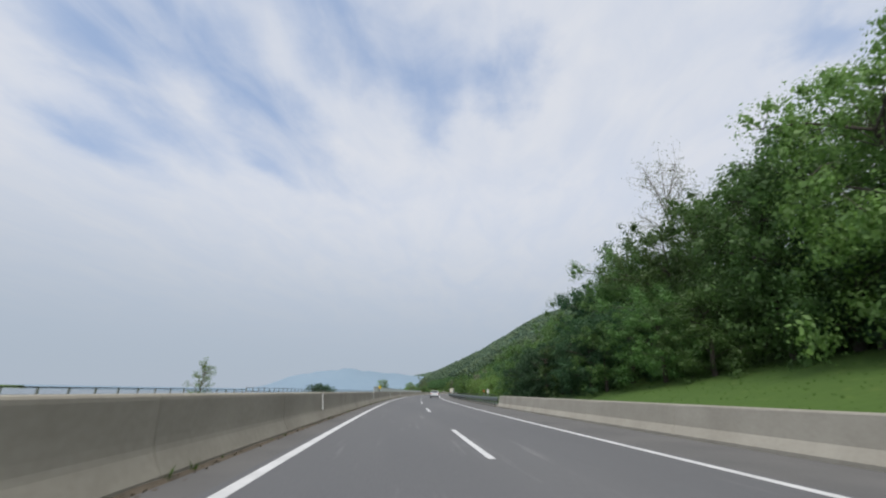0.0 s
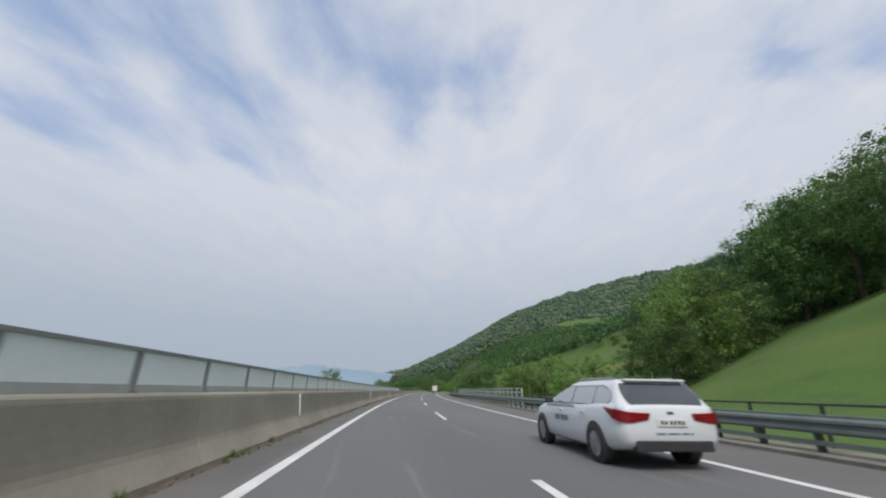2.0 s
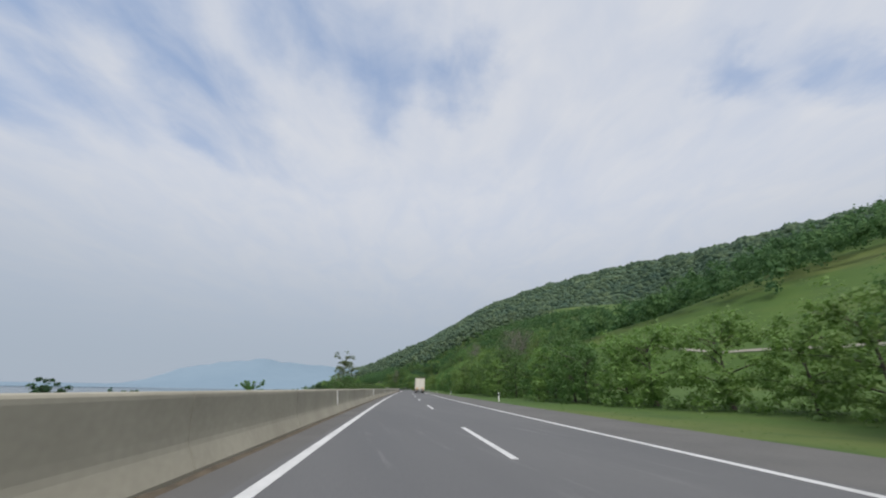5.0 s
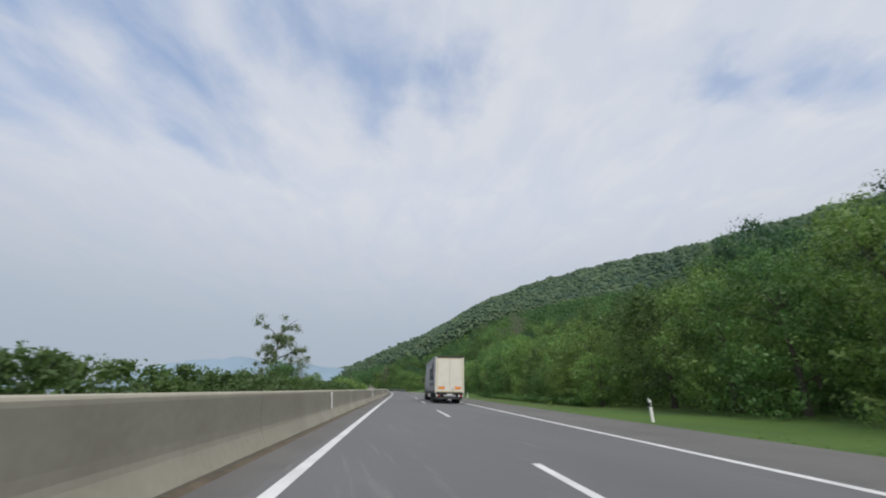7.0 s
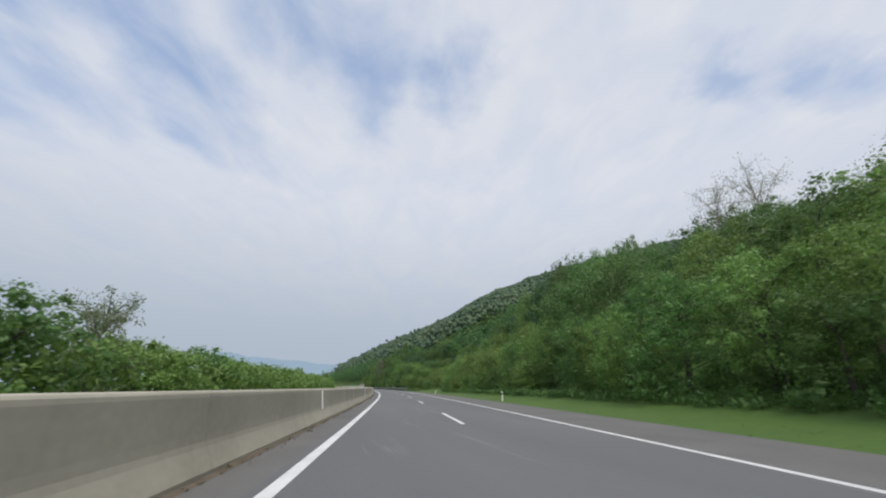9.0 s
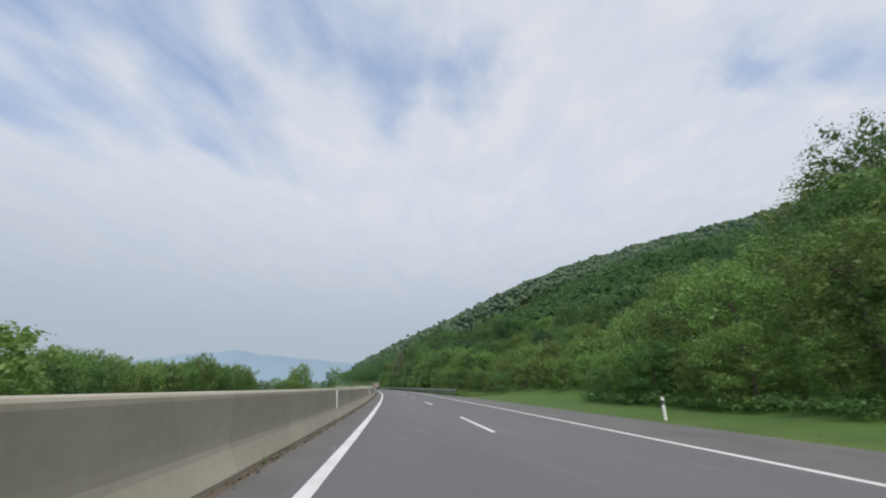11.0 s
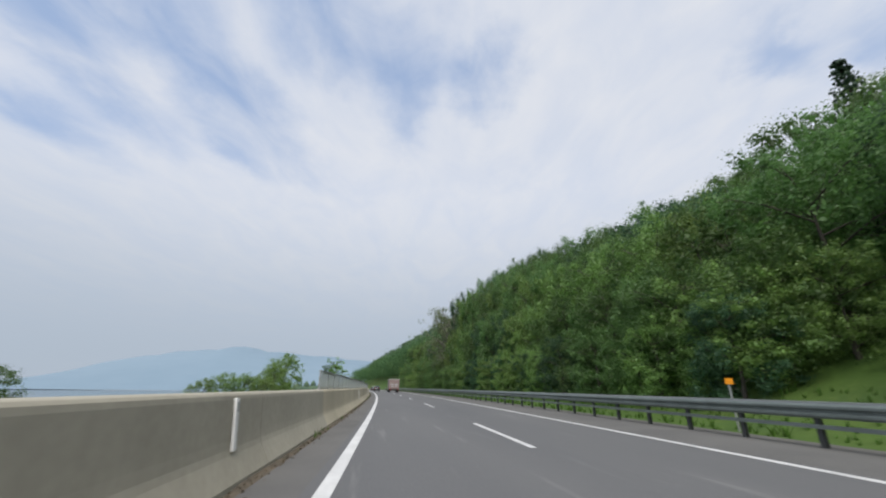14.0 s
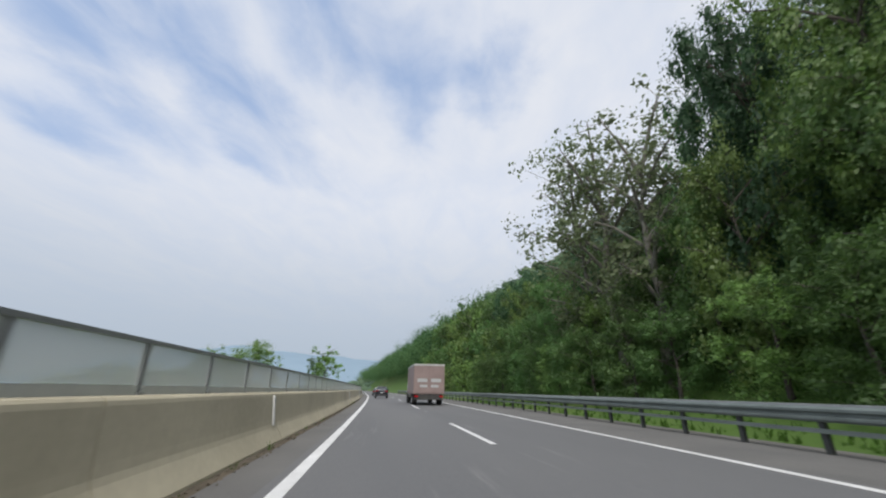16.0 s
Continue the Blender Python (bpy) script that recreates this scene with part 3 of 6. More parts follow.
def panel_fence(s0, s1, n, top, pitch, sheet, ribbed, label):
    f = thing("panel_fence", label, "fence")
    z0 = 1.06
    post = bmesh.new()
    box(post, -0.02, 0.02, -0.045, 0.045, 0.0, top - z0)
    box(post, -0.06, 0.06, -0.06, 0.06, 0.0, 0.03)
    post = from_bm("post", post, M["alu"])
    bm = bmesh.new()
    if ribbed:
        cells = 44
        rows = []
        for i in range(cells + 1):
            y, dx = 0.05 + (pitch - 0.1) * i / cells, (0.013 if i % 2 else -0.013)
            rows.append([bm.verts.new((dx + o, y, z)) for o, z in ((-0.004, 0.102), (0.004, 0.102), (0.004, top - z0 - 0.035), (-0.004, top - z0 - 0.035))])
        for p, q in zip(rows, rows[1:]):
            for i in range(4):
                bm.faces.new((p[i], p[(i + 1) % 4], q[(i + 1) % 4], q[i]))
        bm.faces.new(rows[0])
        bm.faces.new(rows[-1])
    else:
        box(bm, -0.008, 0.008, 0.05, pitch - 0.05, 0.102, top - z0 - 0.035)
    panel = from_bm("panel", bm, sheet)
    sill = from_bm("bottom_rail", boxed(-0.03, 0.03, 0.046, pitch - 0.046, 0.003, 0.10), M["sill"])
    k = s0
    while k <= s1 + 0.01:
        part("post", post, None, f, m=on_road(k, n, z0))
        if k + pitch <= s1 + 0.01:
            p = part("panel", panel, None, f, m=on_road(k, n, z0))
            p.visible_shadow = ribbed
            part("bottom_rail", sill, None, f, m=on_road(k, n, z0))
        k += pitch
    part("top_rail", sweep("top_rail", [(n - 0.035, top - 0.03), (n + 0.035, top - 0.03), (n + 0.035, top + 0.015), (n - 0.035, top + 0.015)], s0 - 0.05, s1 + 0.05, M["alu"], 3.0), None, f)
    return f


frost = material("frosted_sheet", (0.86, 0.89, 0.88), 0.35, (0.78, 0.81, 0.80), 0.8, leaf=0.55, fine=6)
fn, fl = frost.node_tree.nodes, frost.node_tree.links
fsee, fmix = fn.new("ShaderNodeBsdfTransparent"), fn.new("ShaderNodeMixShader")
fmix.inputs[0].default_value = 0.30
fl.new(fn["Material Output"].inputs[0].links[0].from_socket, fmix.inputs[1])
fl.new(fsee.outputs[0], fmix.inputs[2])
fl.new(fmix.outputs[0], fn["Material Output"].inputs[0])
clear = bpy.data.materials.new("clear_acrylic")
clear.use_nodes = True
cn = clear.node_tree.nodes
cn.clear()
glass, seeth, cmix, cout = cn.new("ShaderNodeBsdfGlossy"), cn.new("ShaderNodeBsdfTransparent"), cn.new("ShaderNodeMixShader"), cn.new("ShaderNodeOutputMaterial")
glass.inputs["Roughness"].default_value = 0.08
seeth.inputs[0].default_value = (0.86, 0.89, 0.88, 1)
cmix.inputs[0].default_value = 0.12
dust = cn.new("ShaderNodeBsdfDiffuse")
dust.inputs[0].default_value = (0.82, 0.83, 0.81, 1)
dmix = cn.new("ShaderNodeMixShader")
dmix.inputs[0].default_value = 0.5
for a, b in ((seeth.outputs[0], cmix.inputs[1]), (glass.outputs[0], cmix.inputs[2]), (cmix.outputs[0], dmix.inputs[1]), (dust.outputs[0], dmix.inputs[2]), (dmix.outputs[0], cout.inputs[0])):
    clear.node_tree.links.new(a, b)

far_rail(-30, 46.8, -16.0, (1.08, 0.72), 1.85, "weathered steel guardrail beyond the opposite carriageway")
far_rail(46.9, 150.0, -16.0, (1.28, 0.95), 1.75, "thin steel bridge railing beyond the opposite carriageway")
panel_fence(44.19, 44.19 + 1.832 * 67, -1.5, 1.585, 1.832, frost, True, "frosted ribbed screen panels between grey posts on the barrier")
panel_fence(534.46, 534.46 + 1.724 * 98, -1.5, 1.63, 1.724, clear, False, "clear dusty screen panels with dark posts on the barrier")

# ---- reflector posts on the barrier and along the verge ----
reflector = thing("barrier_reflector", "slim white reflector strip fixed to the concrete barrier", "reflector", group="barrier reflectors")
part("strip", boxed(-0.02, 0.02, -0.05, 0.05, 0.0, 0.62, bevel=0.012), M["white_paint"], reflector)
part("band", boxed(0.02, 0.026, -0.035, 0.035, 0.45, 0.57), M["steel"], reflector)
reflector.matrix_basis = on_road(65.9 - 48.52, -1.19, 0.38) @ pose(0, 0, 0, 0, -6, 0)
for k in range(-1, 26):
    copy_thing(reflector, on_road(65.9 + 24.26 * k, -1.19, 0.38) @ pose(0, 0, 0, 0, -6, 0))


def delineator(m):
    d = thing("delineator_post", "white roadside marker post with a black band", "marker post", group="verge marker posts")
    bm = bmesh.new()
    box(bm, -0.055, 0.055, -0.05, 0.05, -0.15, 0.98, bevel=0.025)
    for v in bm.verts:
        if v.co.z > 0.9:
            v.co.z -= 0.10 * (v.co.x + 0.055) / 0.11
    part("body", bm, M["white_paint"], d)
    part("band", boxed(-0.058, 0.058, -0.053, 0.053, 0.62, 0.80), M["black"], d)
    part("reflector", boxed(-0.025, 0.025, -0.058, -0.05, 0.64, 0.78), M["steel"], d)
    d.matrix_basis = m
    return d


dl = delineator(on_road(187.4, 12.3, 0.0))
for k in range(1, 6):
    copy_thing(dl, on_road(187.4 + 48.6 * k, 12.5, float(land(187.4 + 48.6 * k, 12.5))))

# ---- steel guardrails ----
WBEAM = [(-0.03, 0.0), (-0.075, 0.05), (-0.075, 0.10), (-0.01, 0.14), (-0.01, 0.17), (-0.075, 0.21), (-0.075, 0.26), (-0.03, 0.31),
         (-0.015, 0.31), (-0.058, 0.26), (-0.058, 0.21), (0.007, 0.17), (0.007, 0.14), (-0.058, 0.10), (-0.058, 0.05), (-0.015, 0.0)]


def guardrail(s0, s1, n, top, mat, post_mat, label, lower=True, pitch=2.0, cap=None):
    g = thing("guardrail", label, "guardrail")
    part("beam", sweep("beam", [(n + a, top - 0.31 + b) for a, b in WBEAM], s0, s1, mat, 4.0), None, g)
    part("cap_rail", sweep("cap_rail", [(n, top - 0.02), (n + 0.20, top - 0.02), (n + 0.20, top + 0.045), (n, top + 0.045)], s0, s1, cap or mat, 4.0), None, g)
    if lower:
        part("lower_rail", sweep("lower_rail", [(n - 0.04, top - 0.53), (n + 0.02, top - 0.53), (n + 0.02, top - 0.44), (n - 0.04, top - 0.44)], s0, s1, mat, 4.0), None, g)
    bm = bmesh.new()
    box(bm, 0.02, 0.035, -0.06, 0.06, -0.3, top)
    box(bm, 0.035, 0.12, -0.06, -0.048, -0.3, top)
    box(bm, 0.035, 0.12, 0.048, 0.06, -0.3, top)
    d = from_bm("post", bm, post_mat)
    k = s0 + 0.5
    while k < s1:
        part("post", d, None, g, m=on_road(k, n, 0))
        k += pitch
    return g


guardrail(36.0, 179.0, 10.35, 0.76, M["rail_green"], M["dark_steel"], "weathered grey-green steel guardrail with two rails on the bridge kerb", pitch=1.35)
# paler cap steel colours in the highlight along the rail's top edge
guardrail(471.0, 720.0, 10.35, 0.92, M["rail_green"], M["dark_steel"], "weathered grey-green guardrail below the slope, top rail paled as a highlight", pitch=2.0, cap=M["steel"])
tagged(new("kerb", sweep("kerb", [(10.05, -0.1), (10.05, 0.07), (10.12, 0.10), (11.3, 0.10), (11.35, -0.1)], 36.2, 179.0, M["kerb"], 4.0)), "low concrete kerb strip under the guardrail", "kerb", kind="structure")


def handrail(s0, s1, n, z0, top, mids, mat, r, pitch, label, mesh_fill=None):
    h = thing("handrail", label, "railing")
    for z in (top, *mids):
        part("rail", sweep("rail", [(n - r, z - r), (n + r, z - r), (n + r, z + r), (n - r, z + r)], s0, s1, mat, 4.0), None, h)
    d = from_bm("post", boxed(-r * 1.2, r * 1.2, -r * 1.3, r * 1.3, 0, top - z0), mat)
    bars = None
    if mesh_fill:
        bm = bmesh.new()
        bmesh.ops.create_grid(bm, x_segments=14, y_segments=3, size=0.5, matrix=Matrix.Translation((0, pitch / 2, (top - z0) / 2 + 0.06)) @ Matrix.Rotation(radians(90), 4, "Y") @ Matrix.Rotation(radians(90), 4, "Z") @ Matrix.Diagonal((pitch - 0.07, top - z0 - 0.2, 1, 1)))
        bmesh.ops.wireframe(bm, faces=list(bm.faces), thickness=0.012, use_replace=True, use_boundary=True, use_even_offset=True)
        bars = from_bm("infill_mesh", bm, mesh_fill)
    k = s0
    while k <= s1 + 0.01:
        part("post", d, None, h, m=on_road(k, n, z0))
        if bars and k + pitch <= s1 + 0.01:
            part("infill_mesh", bars, None, h, m=on_road(k, n, z0))
        k += pitch
    return h


bridge_white = material("pale_green_railing_paint", (0.60, 0.64, 0.60), 0.5, (0.5, 0.54, 0.5), 2.0)
handrail(108.8, 108.8 + 1.56 * 31, 11.15, 0.1, 1.44, (1.13,), bridge_white, 0.028, 1.56, "pale painted bridge railing with bar infill", M["rail_green"])
handrail(44.0, 108.0, 11.7, -0.05, 0.98, (), M["dark_steel"], 0.025, 2.0, "thin dark steel handrail behind the guardrail")
handrail(158.5, 172.0, 11.7, -0.05, 0.95, (), M["dark_steel"], 0.025, 2.0, "thin dark steel handrail behind the guardrail")

# ---- hills ----


def hill(name, ridge, mat, label, foot=0.45, rough=0.0):
    """A hill round the valley: ridge rows of bearing, distance and height, its foot nearer by a share."""
    az = np.arange(ridge[0][0], ridge[-1][0] + 0.01, 1.0)
    dist = np.interp(az, [r[0] for r in ridge], [r[1] for r in ridge])
    high = np.interp(az, [r[0] for r in ridge], [r[2] for r in ridge])
    c = road(150)
    cols = 14
    v = np.zeros((len(az), cols, 3))
    for j in range(cols):
        u = j / (cols - 1) * 1.25
        d = dist * (foot + (1 - foot) * u)
        zz = high * np.where(u < 1, np.sin(np.clip(u, 0, 1) * np.pi / 2) ** 1.25, 1 - (u - 1) * 0.8)
        zz = zz * (1 + rough * np.sin(az * 0.7 + 2.1 * u) * np.sin(2.3 * az + 3 * u) * u) - 4 * (u < 0.01)
        v[:, j, 0] = c.x + d * np.sin(np.radians(az))
        v[:, j, 1] = c.y + d * np.cos(np.radians(az))
        v[:, j, 2] = zz
    i0 = (np.arange(len(az) - 1)[:, None] * cols + np.arange(cols - 1)[None, :]).reshape(-1)
    f = np.stack([i0, i0 + cols, i0 + cols + 1, i0 + 1], -1)
    ob = tagged(new(name, mesh_of(name, v.reshape(-1, 3), f, mat, True)), label, "hill", kind="structure")
    return az, v


def tan(e):
    return math.tan(radians(e))


RIDGE = [(-6, 1900, 1.0), (-1, 1800, 1.8), (2, 1750, 2.3), (6, 1700, 3.2), (10, 1600, 5.0), (15, 1480, 7.5), (21.4, 1380, 11.0), (28.4, 1300, 13.3), (36.5, 1300, 14.9),
         (42.3, 1300, 15.6), (50.6, 1050, 16.1), (57.7, 900, 16.9), (63, 800, 17.0), (67.6, 700, 17.4), (90, 500, 16.0), (120, 500, 14.0)]
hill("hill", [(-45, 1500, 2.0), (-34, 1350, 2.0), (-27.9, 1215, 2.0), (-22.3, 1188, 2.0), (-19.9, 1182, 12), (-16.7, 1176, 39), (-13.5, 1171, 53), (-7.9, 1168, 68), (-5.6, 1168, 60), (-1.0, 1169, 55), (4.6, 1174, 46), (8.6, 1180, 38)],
     M["far_hill"], "far hills across the valley with blue haze in their colour", foot=0.7, rough=0.05)
RIDGE = [(a, q, q * tan(e) - 9.0) for a, q, e in RIDGE]
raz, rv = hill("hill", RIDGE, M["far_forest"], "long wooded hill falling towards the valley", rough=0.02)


# ---- foliage ----


def leaf_cloud(r, centres, radii, per, size, ragged=0.5, inner=0.26):
    """Many small leaf faces in clumps round the centres; a share of larger ones fills the inside of each clump."""
    c = np.repeat(centres, per, axis=0)
    rad = np.repeat(radii, per)
    inside = np.tile(np.arange(per) < round(per * inner), len(centres))
    d = r.normal(size=c.shape)
    d /= np.linalg.norm(d, axis=1)[:, None]
    reach = np.where(inside, r.uniform(0.15, 0.62, len(c)), r.uniform(0.4, 1.0, len(c)) ** 0.5 * r.uniform(0.95, 1.10, len(c)))
    p = c + d * (rad * reach)[:, None] * np.array([1, 1, 0.82])
    nrm = d + r.normal(size=c.shape) * ragged + np.array([0, 0, 0.35])
    nrm /= np.linalg.norm(nrm, axis=1)[:, None]
    t = np.cross(nrm, r.normal(size=c.shape))
    t /= np.linalg.norm(t, axis=1)[:, None] + 1e-9
    b = np.cross(nrm, t)
    sz = (size * np.where(inside, 2.1, 1.0) * r.uniform(0.6, 1.35, len(c)))[:, None]
    v = np.stack([p - t * sz, p - b * sz * 0.6, p + t * sz, p + b * sz * 0.6], 1).reshape(-1, 3)
    return v, np.arange(len(v)).reshape(-1, 4)


def limb(verts, faces, p0, p1, r0, r1, seg=6):
    p0, p1 = np.array(p0, float), np.array(p1, float)
    d = p1 - p0
    d = d / (np.linalg.norm(d) + 1e-9)
    a = np.cross(d, [0.3, 0.8, 0.2])
    a /= np.linalg.norm(a)
    b = np.cross(d, a)
    base = len(verts)
    for p, rr in ((p0, r0), (p1, r1)):
        for i in range(seg):
            th = 2 * math.pi * i / seg
            verts.append(p + rr * (a * math.cos(th) + b * math.sin(th)))
    for i in range(seg):
        j = (i + 1) % seg
        faces.append((base + i, base + j, base + seg + j, base + seg + i))


def tree_meshes(kind, seed, leaf):
    """Trunk and crown of a tree about 10 m high."""
    r = np.random.default_rng(seed)
    tv, tf = [], []
    lean = r.uniform(-0.05, 0.05, 2)
    spots, sizes = [], []
    if kind == "spruce":
        limb(tv, tf, (0, 0, -0.5), (0, 0, 10), 0.22, 0.02)
        for z in np.arange(1.0, 9.9, 0.42):
            reach = 2.2 * (1 - z / 10.2) + 0.12
            for th in np.arange(0, 6.28, 6.28 / 9) + r.uniform(0, 1):
                q = reach * r.uniform(0.75, 1.1)
                for u in np.linspace(0.3, 1, max(2, int(q * 2.4))):
                    spots.append((q * u * math.cos(th), q * u * math.sin(th), z - 0.35 * q * u * u))
                    sizes.append(0.12 + 0.11 * reach)
        v, f = leaf_cloud(r, np.array(spots), np.array(sizes), 9, 0.10, inner=0.0)
    else:
        if kind == "shrub":
            n_limb, z0, z1, spread, per, lsize = 8, 0.4, 9.4, 4.4, 34, 0.17
        elif kind == "bush":
            n_limb, z0, z1, spread, per, lsize = 9, 0.5, 9.3, 4.2, 56, 0.10
        elif kind == "fine":
            n_limb, z0, z1, spread, per, lsize = 9, 0.5, 9.3, 4.2, 118, 0.066
        elif kind == "full":
            n_limb, z0, z1, spread, per, lsize = 9, 0.5, 9.3, 4.2, 74, 0.066
        elif kind == "mass":
            n_limb, z0, z1, spread, per, lsize = 9, 0.5, 9.3, 4.2, 22, 0.15
        elif kind == "tall":
            n_limb, z0, z1, spread, per, lsize = 18, 1.5, 10.0, 2.5, 26, 0.10
        elif kind == "bare":
            n_limb, z0, z1, spread, per, lsize = 18, 3.0, 10.0, 2.9, 11, 0.06
        else:
            n_limb, z0, z1, spread, per, lsize = 13, 1.4, 10.0, 3.6, 60, 0.095
        hgt = 7 if kind in ("bush", "shrub", "mass", "fine", "full") else 10
        pts = [np.array((lean[0] * z * z * 0.1 + 0.12 * math.sin(z + seed), lean[1] * z * z * 0.1, z)) for z in np.linspace(-0.4, hgt * 0.86, 6)]
        for i in range(5):
            girth = 0.13 if kind == "bare" else 0.24
            limb(tv, tf, pts[i], pts[i + 1], girth * (1 - i / 5.6), girth * (1 - (i + 1) / 5.6), 7)
        for i in range(n_limb):
            h = z0 + (z1 - z0) * (i + r.uniform(0, 0.8)) / n_limb * 0.86
            k = min(4.99, max(0, (h + 0.4) / (hgt * 0.86 + 0.4) * 5))
            root = pts[int(k)] + (pts[int(k) + 1] - pts[int(k)]) * (k - int(k))
            th = i * 2.4 + r.uniform(-0.5, 0.5)
            u = (h - z0) / (z1 - z0)
            reach = spread * (0.55 + 0.9 * u * (1 - u) * 2 - 0.25 * u) * r.uniform(0.75, 1.15)
            rise = (0.7 + 1.6 * u) * r.uniform(0.7, 1.2) * (1.5 if kind in ("bare", "tall") else 1.0)
            tip = root + np.array((math.cos(th) * reach, math.sin(th) * reach, rise))
            mid = (root + tip) / 2 + np.array((0, 0, 0.25))
            thin = {"bare": 0.5, "full": 0.5, "fine": 0.7}.get(kind, 1.0)
            limb(tv, tf, root, mid, 0.085 * thin, 0.055 * thin, 5)
            limb(tv, tf, mid, tip, 0.055 * thin, 0.015 * thin, 5)
            for q in range(7 if kind != "bare" else 16):
                u2 = r.uniform(0.35, 1.1)
                at = root + (tip - root) * u2 + r.normal(size=3) * np.array((0.62, 0.62, 0.5)) * (1.0 if kind != "tall" else 0.7)
                limb(tv, tf, root + (tip - root) * min(u2, 1) * 0.9, at, 0.02, 0.006, 3)
                spots.append(at)
                sizes.append(r.uniform(0.42, 0.95) * (0.8 if kind in ("tall", "bare") else 1.0))
        for q in range(10):
            at = np.array((r.normal() * spread * 0.3, r.normal() * spread * 0.3, z1 - r.uniform(0.4, 3.2)))
            limb(tv, tf, pts[5] * 0.9, at, 0.03, 0.006, 3)
            spots.append(at)
            sizes.append(r.uniform(0.4, 0.8))
        if kind in ("bush", "shrub", "mass", "fine", "full"):
            for q in range(32):
                th, out = r.uniform(0, 6.28), r.uniform(1.4, 4.0)
                spots.append((math.cos(th) * out, math.sin(th) * out, r.uniform(0.2, 3.6)))
                sizes.append(r.uniform(0.7, 1.2))
        if kind in ("bush", "mass", "fine", "full"):
            for q in range(48 if kind != "full" else 105):
                d = r.normal(size=3)
                d /= np.linalg.norm(d)
                if d[2] < -0.75:
                    continue
                k = r.uniform(0.72, 1.06) * (1 + 0.18 * math.sin(3 * d[0] + seed) * math.cos(2.6 * d[1] + 2 * seed))
                spots.append((3.3 * k * d[0], 3.3 * k * d[1], 5.0 + 4.2 * k * d[2]))
                sizes.append(r.uniform(0.65, 1.2))
        v, f = leaf_cloud(r, np.array(spots), np.array(sizes), per, lsize, inner=0.0 if kind in ("tall", "bare") else 0.26)
    return mesh_of("trunk", tv, tf, M["bark_pale" if kind in ("bare", "tall") else "bark"], True), mesh_of("crown", v, f, leaf)


LIB = {}


def tree(kind, leaf, seed, s, n, height, label, category="tree", group="", wide=1.0, sink=0.15, inside=None):
    key = (kind, leaf, seed)
    if key not in LIB:
        LIB[key] = tree_meshes(kind, seed, M[leaf])
    p = road(s, n)
    r = random.random() * 360
    k = height / 10
    place = pose(p.x, p.y, float(land(s, n)) - sink, 0, 0, r) @ Matrix.Diagonal((k * wide, k * wide, k, 1))
    if inside:
        part("trunk", LIB[key][0], None, inside, m=place)
        part("crown", LIB[key][1], None, inside, m=place)
        return inside
    ob = thing("tree" if category == "tree" else category, label, category, group, m=place)
    part("trunk", LIB[key][0], None, ob)
    part("crown", LIB[key][1], None, ob)
    return ob


LAB = {"leaf": "broadleaf tree in full green spring leaf on the bank", "leaf_light": "tree with bright fresh yellow-green spring leaves", "leaf_dark": "dense dark green broadleaf tree on the slope",
       "leaf_grey": "slender pale grey-green tree with thin see-through crown"}
BUSH = {"leaf": "dense green roadside bush", "leaf_light": "bright yellow-green bush on the bank", "leaf_dark": "dark green bush in the undergrowth", "leaf_grey": "pale grey-green bush"}


def rowed(s0, s1, step, n0, n1, h0, h1, kinds, leaves, group, jitter=1.5, wide=1.0, uneven=0.13):
    """Trees along the road, their heights running from h0 to h1."""
    s = s0
    while s < s1:
        u = (s - s0) / (s1 - s0)
        kind, leaf = random.choice(kinds), random.choice(leaves)
        h = (h0 + (h1 - h0) * u) * random.uniform(1 - uneven, 1 + uneven)
        n = n0 + (n1 - n0) * u + random.uniform(-jitter, jitter)
        cat = "bush" if kind == "shrub" or (kind in ("bush", "mass", "fine") and h < 7.5) else "tree"
        tree(kind, leaf, random.randint(1, 3), s + random.uniform(-0.3, 0.3) * step, n, h, (BUSH if cat == "bush" else LAB)[leaf], cat, group, wide * random.uniform(0.9, 1.15))
        s += step * random.uniform(0.85, 1.15)


def slope_row(s0, s1, step, n, tops, kinds, leaves, jitter, slim, uneven=0.07, group="trees on the wooded slope", low="bushes below the wooded slope", inside=None):
    """Trees along the slope whose tops follow a line of heights above the road."""
    s = s0
    while s < s1:
        at, off = s + random.uniform(-0.3, 0.3) * step, n + random.uniform(-jitter, jitter)
        h = max(3.5, np.interp(at, [q[0] for q in tops], [q[1] for q in tops]) * random.uniform(1 - uneven, 1 + 0.4 * uneven) - float(land(at, off)))
        kind, leaf = random.choice(kinds), random.choice(leaves)
        cat = "bush" if h < 7 else "tree"
        tree(kind, leaf, random.randint(1, 3), at, off, h, (BUSH if cat == "bush" else LAB)[leaf], cat, group if cat == "tree" else low, min(1.15, slim / (0.42 * h)) * random.uniform(0.92, 1.1), inside=inside)
        s += step * random.uniform(0.85, 1.15)


# wooded bank at the start
FIRST = [(-10, 16.8), (10, 17.8), (16, 17.2), (22, 16.2), (36, 14.6), (43, 12.8), (56, 11.4), (64, 10.4)]
slope_row(-10, 27, 3.7, 22.8, FIRST, ("fine",), ("leaf_light", "leaf", "leaf"), 1.2, 4.6, 0.09, "trees on the first bank", "bushes on the first bank")
slope_row(27, 53, 3.7, 22.8, FIRST, ("fine",), ("leaf_dark", "leaf", "leaf"), 1.2, 4.6, 0.09, "trees on the first bank", "bushes on the first bank")
slope_row(-6, 20, 4.0, 23.4, [(-6, 10.0), (20, 10.0)], ("fine",), ("leaf", "leaf_light", "leaf_dark"), 0.6, 3.4, 0.12, "trees on the first bank", "bushes on the first bank")
